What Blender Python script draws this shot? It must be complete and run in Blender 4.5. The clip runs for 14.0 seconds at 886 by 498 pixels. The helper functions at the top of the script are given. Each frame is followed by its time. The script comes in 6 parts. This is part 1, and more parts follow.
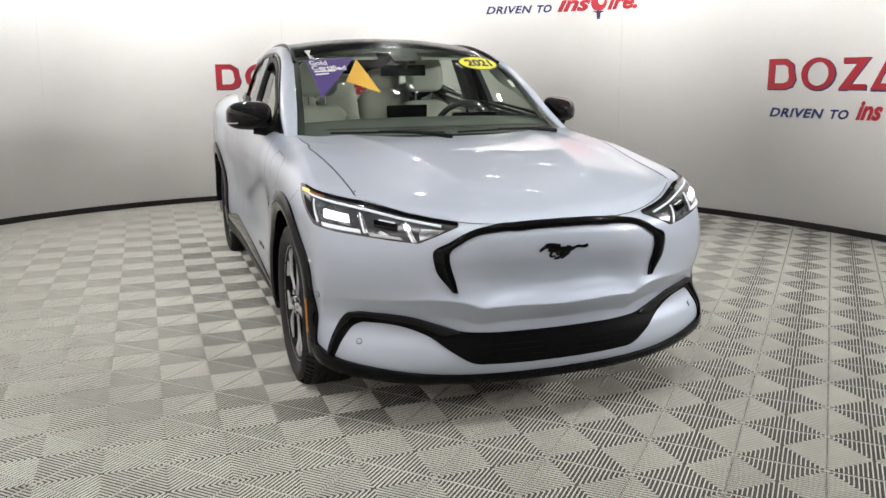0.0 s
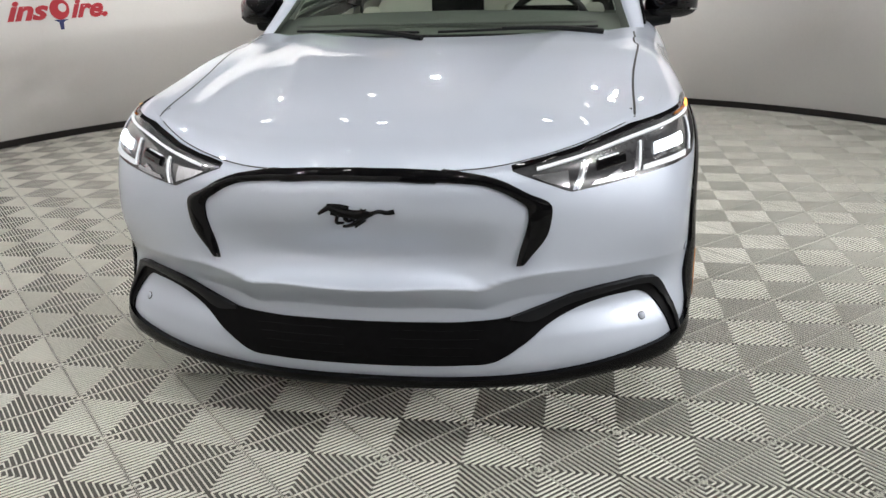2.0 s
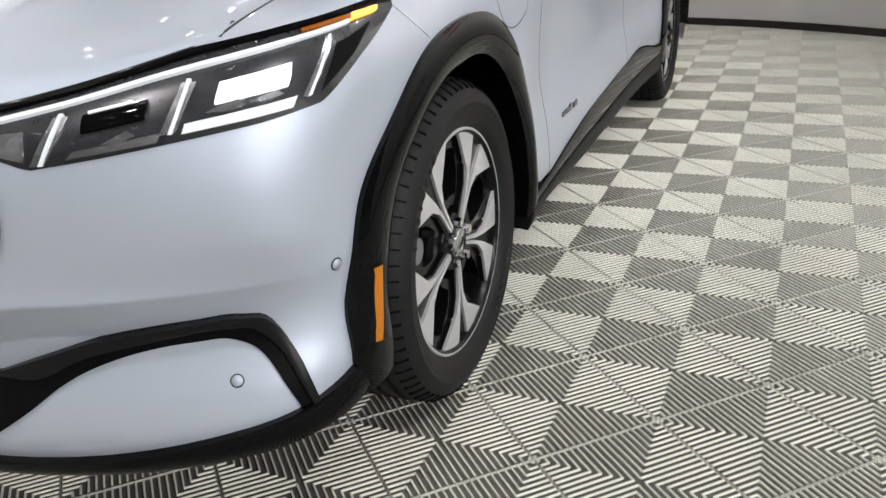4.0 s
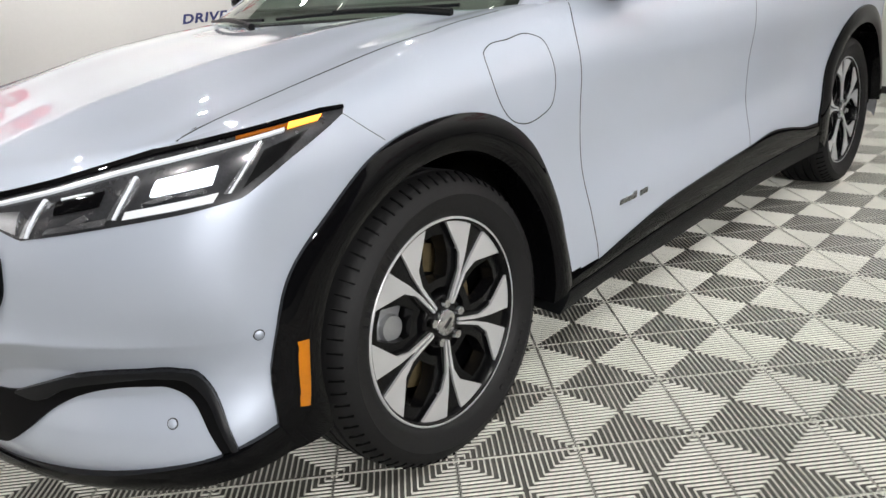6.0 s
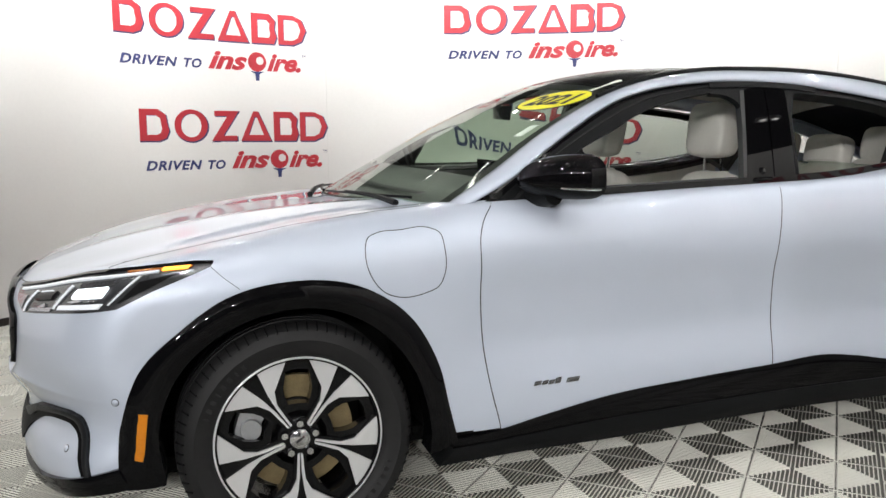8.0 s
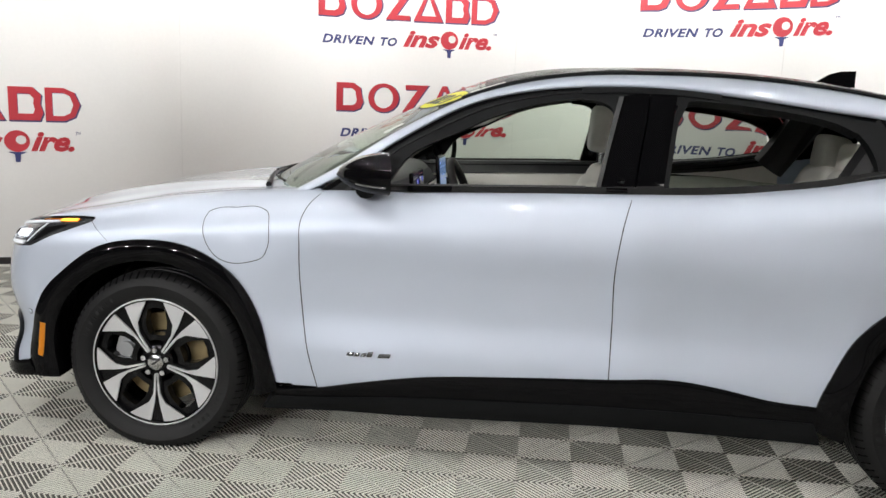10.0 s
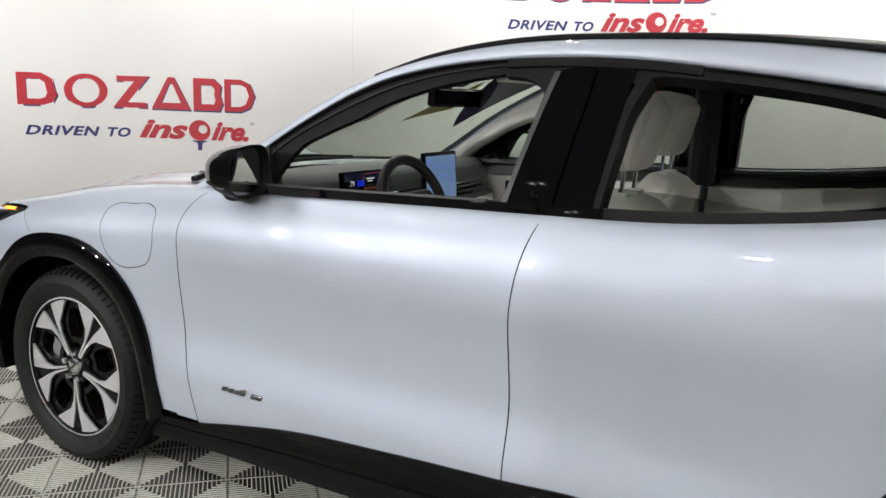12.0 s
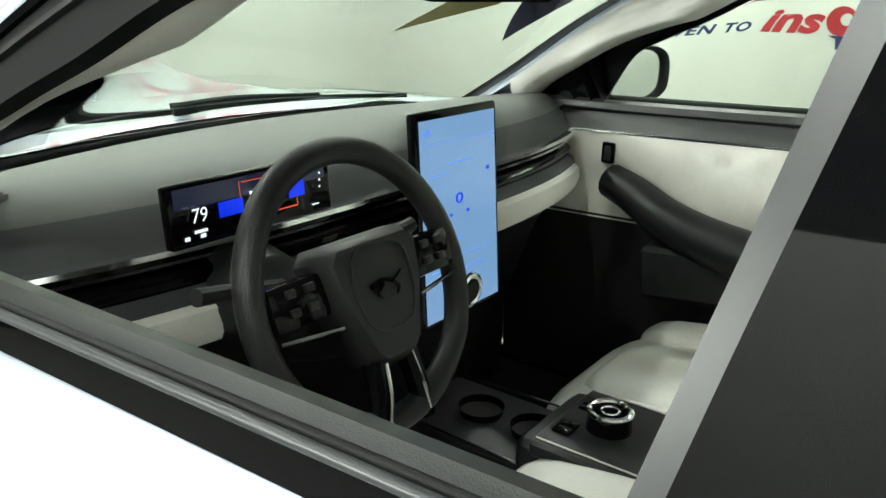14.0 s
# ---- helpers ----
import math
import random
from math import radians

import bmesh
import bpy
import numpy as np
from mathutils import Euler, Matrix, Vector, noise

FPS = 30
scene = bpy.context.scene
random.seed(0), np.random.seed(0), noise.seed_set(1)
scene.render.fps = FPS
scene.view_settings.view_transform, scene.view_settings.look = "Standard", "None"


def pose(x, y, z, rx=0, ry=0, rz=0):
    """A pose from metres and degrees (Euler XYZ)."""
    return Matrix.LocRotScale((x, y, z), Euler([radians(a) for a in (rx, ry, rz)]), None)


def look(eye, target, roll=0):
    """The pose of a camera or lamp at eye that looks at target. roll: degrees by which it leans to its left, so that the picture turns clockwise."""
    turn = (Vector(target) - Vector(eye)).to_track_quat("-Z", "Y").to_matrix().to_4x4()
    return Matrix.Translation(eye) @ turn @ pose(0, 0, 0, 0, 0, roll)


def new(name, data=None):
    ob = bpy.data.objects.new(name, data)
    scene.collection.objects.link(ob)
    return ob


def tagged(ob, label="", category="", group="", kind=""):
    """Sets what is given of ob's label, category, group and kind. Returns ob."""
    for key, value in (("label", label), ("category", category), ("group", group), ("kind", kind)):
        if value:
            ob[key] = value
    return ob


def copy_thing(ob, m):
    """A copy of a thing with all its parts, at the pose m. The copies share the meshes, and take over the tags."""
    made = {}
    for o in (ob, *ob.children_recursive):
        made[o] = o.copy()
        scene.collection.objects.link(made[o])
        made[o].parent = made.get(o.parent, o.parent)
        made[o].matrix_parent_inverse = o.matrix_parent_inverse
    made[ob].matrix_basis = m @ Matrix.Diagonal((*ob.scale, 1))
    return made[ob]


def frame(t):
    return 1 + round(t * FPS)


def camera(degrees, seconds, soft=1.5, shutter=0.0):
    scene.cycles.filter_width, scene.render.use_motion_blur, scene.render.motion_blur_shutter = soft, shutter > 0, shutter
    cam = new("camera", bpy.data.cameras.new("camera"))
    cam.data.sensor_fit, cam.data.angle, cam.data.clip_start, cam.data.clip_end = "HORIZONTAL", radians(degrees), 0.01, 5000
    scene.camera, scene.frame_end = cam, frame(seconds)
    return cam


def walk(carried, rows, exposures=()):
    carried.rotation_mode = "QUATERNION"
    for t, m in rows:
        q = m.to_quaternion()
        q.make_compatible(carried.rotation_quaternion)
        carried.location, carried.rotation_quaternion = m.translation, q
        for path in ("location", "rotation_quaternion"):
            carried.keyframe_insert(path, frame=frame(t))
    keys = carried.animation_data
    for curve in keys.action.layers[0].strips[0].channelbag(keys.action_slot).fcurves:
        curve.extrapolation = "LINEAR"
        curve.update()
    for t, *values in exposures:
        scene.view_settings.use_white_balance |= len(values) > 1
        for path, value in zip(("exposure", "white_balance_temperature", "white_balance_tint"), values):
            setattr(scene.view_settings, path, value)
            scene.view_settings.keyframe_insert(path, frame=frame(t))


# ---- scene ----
cam = camera(57.1, 14.0)
PATH = [
    (0, (3.51, -1.424, 1.328), (1.67, -0.76, 0.912), -0.3),
    (0.5, (3.521, -0.96, 1.316), (1.629, -0.512, 0.845), 0.5),
    (1, (3.429, -0.411, 1.323), (1.513, -0.183, 0.796), 1.4),
    (1.5, (3.185, 0.131, 1.291), (1.277, 0.058, 0.696), 0.4),
    (2, (2.79, 0.564, 1.274), (0.928, 0.229, 0.626), -1.7),
    (2.5, (2.366, 0.939, 1.239), (0.568, 0.393, 0.556), -2.7),
    (2.6, (2.276, 0.99, 1.225), (0.485, 0.425, 0.538), -2.6),
    (3, (1.942, 1.192, 1.175), (0.165, 0.615, 0.463), -3.7),
    (3.5, (1.679, 1.41, 1.072), (-0.067, 0.771, 0.333), -3.8),
    (3.7, (1.626, 1.455, 1.052), (-0.093, 0.772, 0.292), -3.7),
    (5.8, (1.333, 2.02, 1.102), (-0.089, 0.777, 0.444), -5.2),
    (6, (1.315, 2.101, 1.122), (-0.071, 0.8, 0.5), -5.4),
    (6.5, (1.264, 2.367, 1.19), (-0.031, 0.939, 0.657), -4.5),
    (7, (1.089, 2.709, 1.239), (-0.028, 1.099, 0.837), -2.3),
    (7.5, (0.744, 3.013, 1.242), (-0.158, 1.255, 0.93), -1.2),
    (8, (0.368, 3.275, 1.227), (-0.281, 1.399, 0.979), -0.5),
    (8.2, (0.202, 3.355, 1.237), (-0.355, 1.449, 0.991), -0.3),
    (10.3, (-1.698, 3.784, 1.383), (-1.374, 1.843, 1.029), 2.4),
    (10.5, (-1.833, 3.765, 1.373), (-1.454, 1.833, 1.024), 2.7),
    (11, (-2.231, 3.559, 1.366), (-1.633, 1.688, 0.987), 3.2),
    (11.5, (-2.454, 3.135, 1.392), (-1.675, 1.335, 1.0), 3.1),
    (12, (-2.568, 2.613, 1.37), (-1.574, 0.919, 0.992), 2.1),
    (12.5, (-2.45, 2.1, 1.382), (-1.272, 0.532, 0.987), 1.4),
    (13, (-2.242, 1.666, 1.386), (-0.952, 0.201, 0.952), 2.2),
    (13.2, (-2.148, 1.571, 1.358), (-0.86, 0.106, 0.915), 0.2),
    (13.5, (-1.941, 1.314, 1.368), (-0.649, -0.129, 0.868), 1.9),
    (14, (-1.786, 1.082, 1.351), (-0.66, -0.445, 0.721), 1.4),
]
walk(cam, [(t, look(eye, target, roll)) for t, eye, target, roll in PATH],
     exposures=((0, 0.16, 6500, 10), (3.0, 0.14, 6500, 10), (5.8, 0.17, 6500, 10), (7.0, 0.14, 6500, 10), (8.2, 0.05, 6500, 10), (10.3, 0.0, 6500, 10),
                (11.6, -0.03, 6500, 10), (12.7, -0.06, 6500, 10), (13.4, 0.08, 6500, 8), (14, 1.1, 6500, -4)))

# ---- light ----
world = bpy.data.worlds.new("studio_dim")
scene.world = world
world.use_nodes = True
world.node_tree.nodes["Background"].inputs[0].default_value = (0.9, 0.95, 1.0, 1)
world.node_tree.nodes["Background"].inputs[1].default_value = 0.05
scene.view_settings.exposure = 0.0
ROOM = Vector((-1.57, -0.25, 0))   # middle of the round studio
HALL_W = 125.0
FLOOR_W = 7.5               # of each light of the outer ring
LAMP_W = 50.0                        # watts of each ceiling light
CEIL = 4.3
WALL_H = 2.95


def lamp(x, y, z, sx, sy, watts, spread=170, colour=(1.0, 0.985, 0.975)):
    data = bpy.data.lights.new("studio_light", "AREA")
    data.shape, data.size, data.size_y, data.energy, data.color = "RECTANGLE", sx, sy, watts, colour
    data.spread = radians(spread)
    ob = new("studio_light", data)
    ob.matrix_world = pose(x, y, z)
    return ob


for k in range(10):
    # an inner ring of lights washes the wall, an outer ring lights the car and the floor from outside
    a = radians(36 * k + 12)
    x, y = ROOM.x + 1.6 * math.cos(a), ROOM.y + 1.6 * math.sin(a)
    lamp(x, y, CEIL - 0.22, 0.1, 0.1, LAMP_W, 84).matrix_world = pose(x, y, CEIL - 0.22, 0, -74, 36 * k + 12)
    x, y = ROOM.x + 3.8 * math.cos(a), ROOM.y + 3.8 * math.sin(a)
    lamp(x, y, CEIL - 0.22, 0.09, 0.09, FLOOR_W, 84).matrix_world = pose(x, y, CEIL - 0.22, 0, 30, 36 * k + 12)
for dx, dy in ((-1.1, 0.9), (-1.1, -0.9), (1.1, 0.9), (1.1, -0.9)):
    lamp(ROOM.x + dx, ROOM.y + dy, CEIL - 0.09, 0.08, 0.08, FLOOR_W * 0.25)
for k in range(5):
    # rows of lights in the hall, outside the way in
    a = radians(46 + 7 * k)
    x, y = ROOM.x + 12.4 * math.cos(a), ROOM.y + 12.4 * math.sin(a)
    lamp(x, y, CEIL - 0.3, 0.12, 0.12, HALL_W).matrix_world = pose(x, y, CEIL - 0.3, 0, 70, 46 + 7 * k)


# ---- materials ----
def mat(name, base, rough=0.5, metal=0.0, vary=0.08, scale=6.0, fine=120.0, bump=0.0, bump_scale=300.0,
        coat=0.0, coat_rough=0.03, spec=0.5, rough_vary=0.06, emit=None, power=0.0, random_tone=0.0, sheen=0.0):
    """A surface whose colour and gloss vary at two scales, with a fine relief."""
    m = bpy.data.materials.new(name)
    m.use_nodes = True
    n, l = m.node_tree.nodes, m.node_tree.links
    b = n["Principled BSDF"]
    co = n.new("ShaderNodeTexCoord")
    big, small = n.new("ShaderNodeTexNoise"), n.new("ShaderNodeTexNoise")
    big.inputs["Scale"].default_value, small.inputs["Scale"].default_value = scale, fine
    big.inputs["Detail"].default_value, small.inputs["Detail"].default_value = 4, 2
    add = n.new("ShaderNodeMath")
    add.operation = "MULTIPLY_ADD"
    add.inputs[1].default_value = 0.6
    l.new(co.outputs["Object"], big.inputs["Vector"])
    l.new(co.outputs["Object"], small.inputs["Vector"])
    l.new(big.outputs["Fac"], add.inputs[0])
    half = n.new("ShaderNodeMath")
    half.operation = "MULTIPLY"
    half.inputs[1].default_value = 0.4
    l.new(small.outputs["Fac"], half.inputs[0])
    l.new(half.outputs[0], add.inputs[2])
    ramp = n.new("ShaderNodeMapRange")
    ramp.inputs["From Min"].default_value, ramp.inputs["From Max"].default_value = 0.3, 0.7
    ramp.inputs["To Min"].default_value, ramp.inputs["To Max"].default_value = 1 - vary, 1 + vary
    l.new(add.outputs[0], ramp.inputs["Value"])
    tone = ramp.outputs[0]
    if random_tone:
        info = n.new("ShaderNodeObjectInfo")
        rr = n.new("ShaderNodeMapRange")
        rr.inputs["To Min"].default_value, rr.inputs["To Max"].default_value = 1 - random_tone, 1 + random_tone
        l.new(info.outputs["Random"], rr.inputs["Value"])
        mul = n.new("ShaderNodeMath")
        mul.operation = "MULTIPLY"
        l.new(tone, mul.inputs[0])
        l.new(rr.outputs[0], mul.inputs[1])
        tone = mul.outputs[0]
    mix = n.new("ShaderNodeVectorMath")
    mix.operation = "SCALE"
    mix.inputs[0].default_value = base
    l.new(tone, mix.inputs["Scale"])
    l.new(mix.outputs[0], b.inputs["Base Color"])
    rg = n.new("ShaderNodeMapRange")
    rg.inputs["To Min"].default_value, rg.inputs["To Max"].default_value = max(0.02, rough - rough_vary), min(1, rough + rough_vary)
    l.new(big.outputs["Fac"], rg.inputs["Value"])
    l.new(rg.outputs[0], b.inputs["Roughness"])
    b.inputs["Metallic"].default_value = metal
    b.inputs["Specular IOR Level"].default_value = spec
    b.inputs["Coat Weight"].default_value, b.inputs["Coat Roughness"].default_value = coat, coat_rough
    if sheen:
        b.inputs["Sheen Weight"].default_value = sheen
    if bump:
        tex = n.new("ShaderNodeTexNoise")
        tex.inputs["Scale"].default_value = bump_scale
        l.new(co.outputs["Object"], tex.inputs["Vector"])
        bp = n.new("ShaderNodeBump")
        bp.inputs["Strength"].default_value, bp.inputs["Distance"].default_value = bump, 0.002
        l.new(tex.outputs["Fac"], bp.inputs["Height"])
        l.new(bp.outputs[0], b.inputs["Normal"])
    if emit:
        b.inputs["Emission Color"].default_value = (*emit, 1)
        b.inputs["Emission Strength"].default_value = power
    return m


def glass(name, tint, rough=0.0):
    m = bpy.data.materials.new(name)
    m.use_nodes = True
    b = m.node_tree.nodes["Principled BSDF"]
    b.inputs["Base Color"].default_value = (*tint, 1)
    b.inputs["Transmission Weight"].default_value = 1
    b.inputs["Roughness"].default_value = rough
    b.inputs["IOR"].default_value = 1.02
    b.inputs["Coat Weight"].default_value, b.inputs["Coat Roughness"].default_value = 0.6, 0.0
    return m


PAINT = mat("pale_blue_silver_paint", (0.535, 0.59, 0.685), 0.46, 0.28, 0.02, 3, 900, coat=1.0, coat_rough=0.015)
GLOSS = mat("gloss_black", (0.003, 0.003, 0.0035), 0.03, 0, 0.1, 4, 200, spec=0.18, rough_vary=0.01)
MATTE = mat("grained_black_plastic", (0.007, 0.0075, 0.008), 0.42, 0, 0.12, 5, 300, bump=0.25, bump_scale=900, spec=0.1)
RUBBER = mat("tyre_rubber", (0.012, 0.012, 0.0125), 0.55, 0, 0.2, 8, 160, spec=0.25, bump=0.3, bump_scale=500)
ALLOY = mat("machined_alloy", (0.74, 0.75, 0.76), 0.32, 0.55, 0.05, 8, 300)
SILVER = mat("bright_chrome", (0.8, 0.81, 0.83), 0.12, 1.0, 0.04, 8, 200)
WALLPAINT = mat("warm_white_wall_vinyl", (0.71, 0.70, 0.68), 0.55, 0, 0.025, 1.2, 40, bump=0.06, bump_scale=120)
GREYCEIL = mat("grey_ceiling_paint", (0.16, 0.155, 0.15), 0.8, 0, 0.06, 2, 60)
CEILPAINT = mat("dark_ceiling_paint", (0.03, 0.03, 0.032), 0.7, 0, 0.04, 2, 60)
TILE = mat("pale_grey_ribbed_plastic", (0.77, 0.765, 0.69), 0.36, 0, 0.07, 9, 90, random_tone=0.05, bump=0.1)
UNDER = mat("dark_subfloor", (0.10, 0.098, 0.085), 0.8, 0, 0.25, 4, 60)
BASEB = mat("black_rubber_skirting", (0.016, 0.013, 0.012), 0.45, 0, 0.2, 5, 80)


# ---- helpers ----
def link_mesh(name, verts, faces, material, parent=None, label="", smooth=True):
    me = bpy.data.meshes.new(name)
    me.from_pydata([tuple(v) for v in verts], [], faces)
    me.materials.append(material)
    if smooth:
        me.shade_smooth()
    ob = new(name, me)
    ob.parent = parent
    return tagged(ob, label)


def part(name, bm, material, parent, label="", smooth=True, angle=None):
    me = bpy.data.meshes.new(name)
    bm.to_mesh(me)
    bm.free()
    me.materials.append(material)
    if smooth:
        me.shade_smooth()
        if angle:
            me.set_sharp_from_angle(angle=radians(angle))
    ob = new(name, me)
    ob.parent = parent
    return tagged(ob, label)


def empty(name, at, label="", category="", parent=None):
    ob = new(name)
    ob.location = at
    ob.empty_display_size = 0.1
    ob.parent = parent
    return tagged(ob, label, category)


def spline(pts, q, closed=False):
    """Points at q (0..1) on a smooth curve through pts, spaced by chord length."""
    p = np.array(pts, float)
    if closed:
        p = np.vstack([p, p[:1]])
    d = np.linalg.norm(np.diff(p, axis=0), axis=1)
    k = np.r_[0, np.cumsum(d)] / d.sum()
    s = np.diff(p, axis=0) / np.diff(k)[:, None]
    g = np.empty_like(p)
    g[1:-1] = (s[:-1] * np.diff(k)[1:, None] + s[1:] * np.diff(k)[:-1, None]) / (np.diff(k)[1:] + np.diff(k)[:-1])[:, None]
    g[0], g[-1] = (s[0], s[-1]) if not closed else ((s[0] + s[-1]) / 2,) * 2
    q = np.clip(np.atleast_1d(np.asarray(q, float)), 0, 1)
    i = np.clip(np.searchsorted(k, q, side="right") - 1, 0, len(k) - 2)
    h = (k[i + 1] - k[i])[:, None]
    t = ((q - k[i]) / (k[i + 1] - k[i]))[:, None]
    return ((2 * t**3 - 3 * t**2 + 1) * p[i] + (t**3 - 2 * t**2 + t) * h * g[i] + (3 * t**2 - 2 * t**3) * p[i + 1] + (t**3 - t**2) * h * g[i + 1])


def curve(keys):
    """A smooth function through (x, value) keys, x rising."""
    xs, vs = np.array(keys, float).T
    s = np.diff(vs) / np.diff(xs)
    g = np.r_[s[0], (s[:-1] * np.diff(xs)[1:] + s[1:] * np.diff(xs)[:-1]) / (np.diff(xs)[1:] + np.diff(xs)[:-1]), s[-1]]

    def value(x):
        x = np.clip(x, xs[0], xs[-1])
        i = np.clip(np.searchsorted(xs, x, side="right") - 1, 0, len(xs) - 2)
        h = xs[i + 1] - xs[i]
        t = (x - xs[i]) / h
        return (2 * t**3 - 3 * t**2 + 1) * vs[i] + (t**3 - 2 * t**2 + t) * h * g[i] + (3 * t**2 - 2 * t**3) * vs[i + 1] + (t**3 - t**2) * h * g[i + 1]
    return value


def grid_faces(nu, nv, wrap=False):
    f = []
    for i in range(nu - (0 if wrap else 1)):
        for j in range(nv - 1):
            a, b = i * nv + j, ((i + 1) % nu) * nv + j
            f.append((a, b, b + 1, a + 1))
    return f


# ---- the round studio ----
# the wall's distance from the middle, by direction: round, and wider where the way in is
wall_r = curve([(-180, 4.12), (-110, 4.13), (-60, 4.15), (-44, 4.15), (-34, 4.25), (-26, 4.62), (-18, 5.20), (-10, 5.65), (20, 5.60), (60, 4.95), (79, 4.50), (88, 4.36), (97, 4.25), (112, 4.16), (130, 4.13), (180, 4.12)])


def wall_at(deg, z, inwards=0.0):
    d = (deg + 180) % 360 - 180
    r = float(wall_r(d)) - inwards
    return (ROOM.x + r * math.cos(radians(d)), ROOM.y + r * math.sin(radians(d)), z)


WAY_IN = (-1.0, 79.0)        # the studio is open to the dark hall between these directions


def ring_wall():
    n = 140
    verts, faces = [], []
    for k in range(n + 1):
        for thick in (0.0, -0.12):
            for z in (-0.02, WALL_H):
                verts.append(wall_at(WAY_IN[1] + (360 + WAY_IN[0] - WAY_IN[1]) * k / n, z, thick))
    faces += [(0, 1, 3, 2), (4 * n, 4 * n + 2, 4 * n + 3, 4 * n + 1)]
    for k in range(n):
        a, b = 4 * k, 4 * (k + 1)
        faces += [(a, b, b + 1, a + 1), (a + 2, a + 3, b + 3, b + 2), (a + 1, b + 1, b + 3, a + 3)]
    return verts, faces


v, f = ring_wall()
tagged(link_mesh("wall_round", v, f, WALLPAINT), "curved cream-white studio wall with printed slogans", "wall", kind="structure")


def band(r0, r1, z0, z1, a0=0.0, a1=360.0, n=160, along=False):
    """A curved bar between two radii and two heights round the studio; along: radii count inwards from the wall."""
    closed = a1 - a0 >= 360
    verts, faces = [], []
    m = n if closed else n + 1
    for k in range(m):
        a = radians(a0 + (a1 - a0) * k / n)
        for r, z in ((r0, z0), (r0, z1), (r1, z1), (r1, z0)):
            verts.append(wall_at(math.degrees(a), z, r) if along else (ROOM.x + r * math.cos(a), ROOM.y + r * math.sin(a), z))
    for k in range(n):
        a, b = 4 * k, 4 * ((k + 1) % m)
        faces += [(a + i, b + i, b + (i + 1) % 4, a + (i + 1) % 4) for i in range(4)]
    if not closed:
        faces += [(0, 1, 2, 3), (4 * n + 3, 4 * n + 2, 4 * n + 1, 4 * n)]
    return verts, faces


v, f = band(0.014, 0.001, 0.0, 0.055, WAY_IN[1], 360 + WAY_IN[0], along=True)
tagged(link_mesh("baseboard", v, f, BASEB, smooth=False), "thin black rubber skirting along the curved wall", "baseboard", kind="structure")
v, f = band(14.0, 14.1, -0.05, CEIL)
tagged(link_mesh("wall_outer", v, f, CEILPAINT, smooth=False), "dark hall wall beyond the studio", "wall", kind="structure")
v, f = band(0.001, 14.1, CEIL, CEIL + 0.08)
tagged(link_mesh("ceiling", v, f, GREYCEIL, smooth=False), "dark grey ceiling with rows of twin spots", "ceiling", kind="structure")
v, f = band(0.001, 14.1, -0.05, -0.0042)
tagged(link_mesh("floor", v, f, UNDER, smooth=False), "floor of pale grey ribbed interlocking plastic tiles", "floor", kind="structure")
floor = bpy.data.objects["floor"]

# ---- the car's body surfaces ----
# x forward from the front axle, y to the driver's side, z up
AX = -0.3                                  # vertical axis from which the nose is drawn
z_top = curve([(0, 0.800), (17.4, 0.802), (28, 0.832), (38.2, 0.872), (57.7, 0.944), (71, 0.992), (90, 1.026)])
z_belt = curve([(-3.85, 1.06), (-3.5, 1.15), (-3.0, 1.205), (-2.63, 1.176), (-2.45, 1.142), (-2.08, 1.102), (-1.8, 1.090), (-1.49, 1.080),
                (-0.975, 1.062), (-0.66, 1.052), (-0.3, 1.026)])
in_top = curve([(0, 0.03), (17, 0.035), (28, 0.06), (38.2, 0.085), (57.7, 0.115), (71, 0.125), (90, 0.13)])
in_belt = curve([(-3.85, 0.12), (-3.0, 0.17), (-2.5, 0.115), (-2.0, 0.085), (-1.2, 0.08), (-0.66, 0.105), (-0.3, 0.13)])
width = curve([(-3.85, 0.76), (-3.5, 0.885), (-2.95, 0.925), (-2.4, 0.900), (-1.75, 0.888), (-1.2, 0.888), (-0.66, 0.882), (-0.2, 0.886),
               (0.1, 0.890), (0.3, 0.884), (0.45, 0.870), (0.9, 0.85)])
door_sec = curve([(0.18, -0.05), (0.28, -0.012), (0.43, 0.0), (0.60, -0.022), (0.74, -0.012), (0.87, 0.008), (1.0, 0.0), (1.2, -0.01)])
wing_sec = curve([(0.18, -0.02), (0.30, -0.005), (0.45, 0.0), (0.62, -0.004), (0.78, 0.0), (0.87, -0.004), (1.0, -0.02), (1.2, -0.03)])
nose_x = curve([(0.15, 0.79), (0.21, 0.838), (0.26, 0.860), (0.33, 0.858), (0.40, 0.842), (0.46, 0.850), (0.54, 0.866), (0.62, 0.878), (0.70, 0.884),
                (0.76, 0.878), (0.81, 0.864)])
ridge_z = curve([(0, 0.500), (0.27, 0.500), (0.31, 0.496), (0.37, 0.516), (0.45, 0.530), (0.6, 0.525), (0.9, 0.510)])
nose_drop = curve([(0.15, 0.30), (0.33, 0.30), (0.47, 0.36), (0.60, 0.33), (0.75, 0.37), (0.87, 0.42)])


def side_y(x, z):
    w = np.clip((x + 0.75) / 0.35, 0, 1)
    w = w * w * (3 - 2 * w)
    rear = np.clip((-2.2 - x) / 0.6, 0, 1)
    return width(x) + door_sec(z) * (1 - w) * (1 - 0.6 * rear) + wing_sec(z) * w


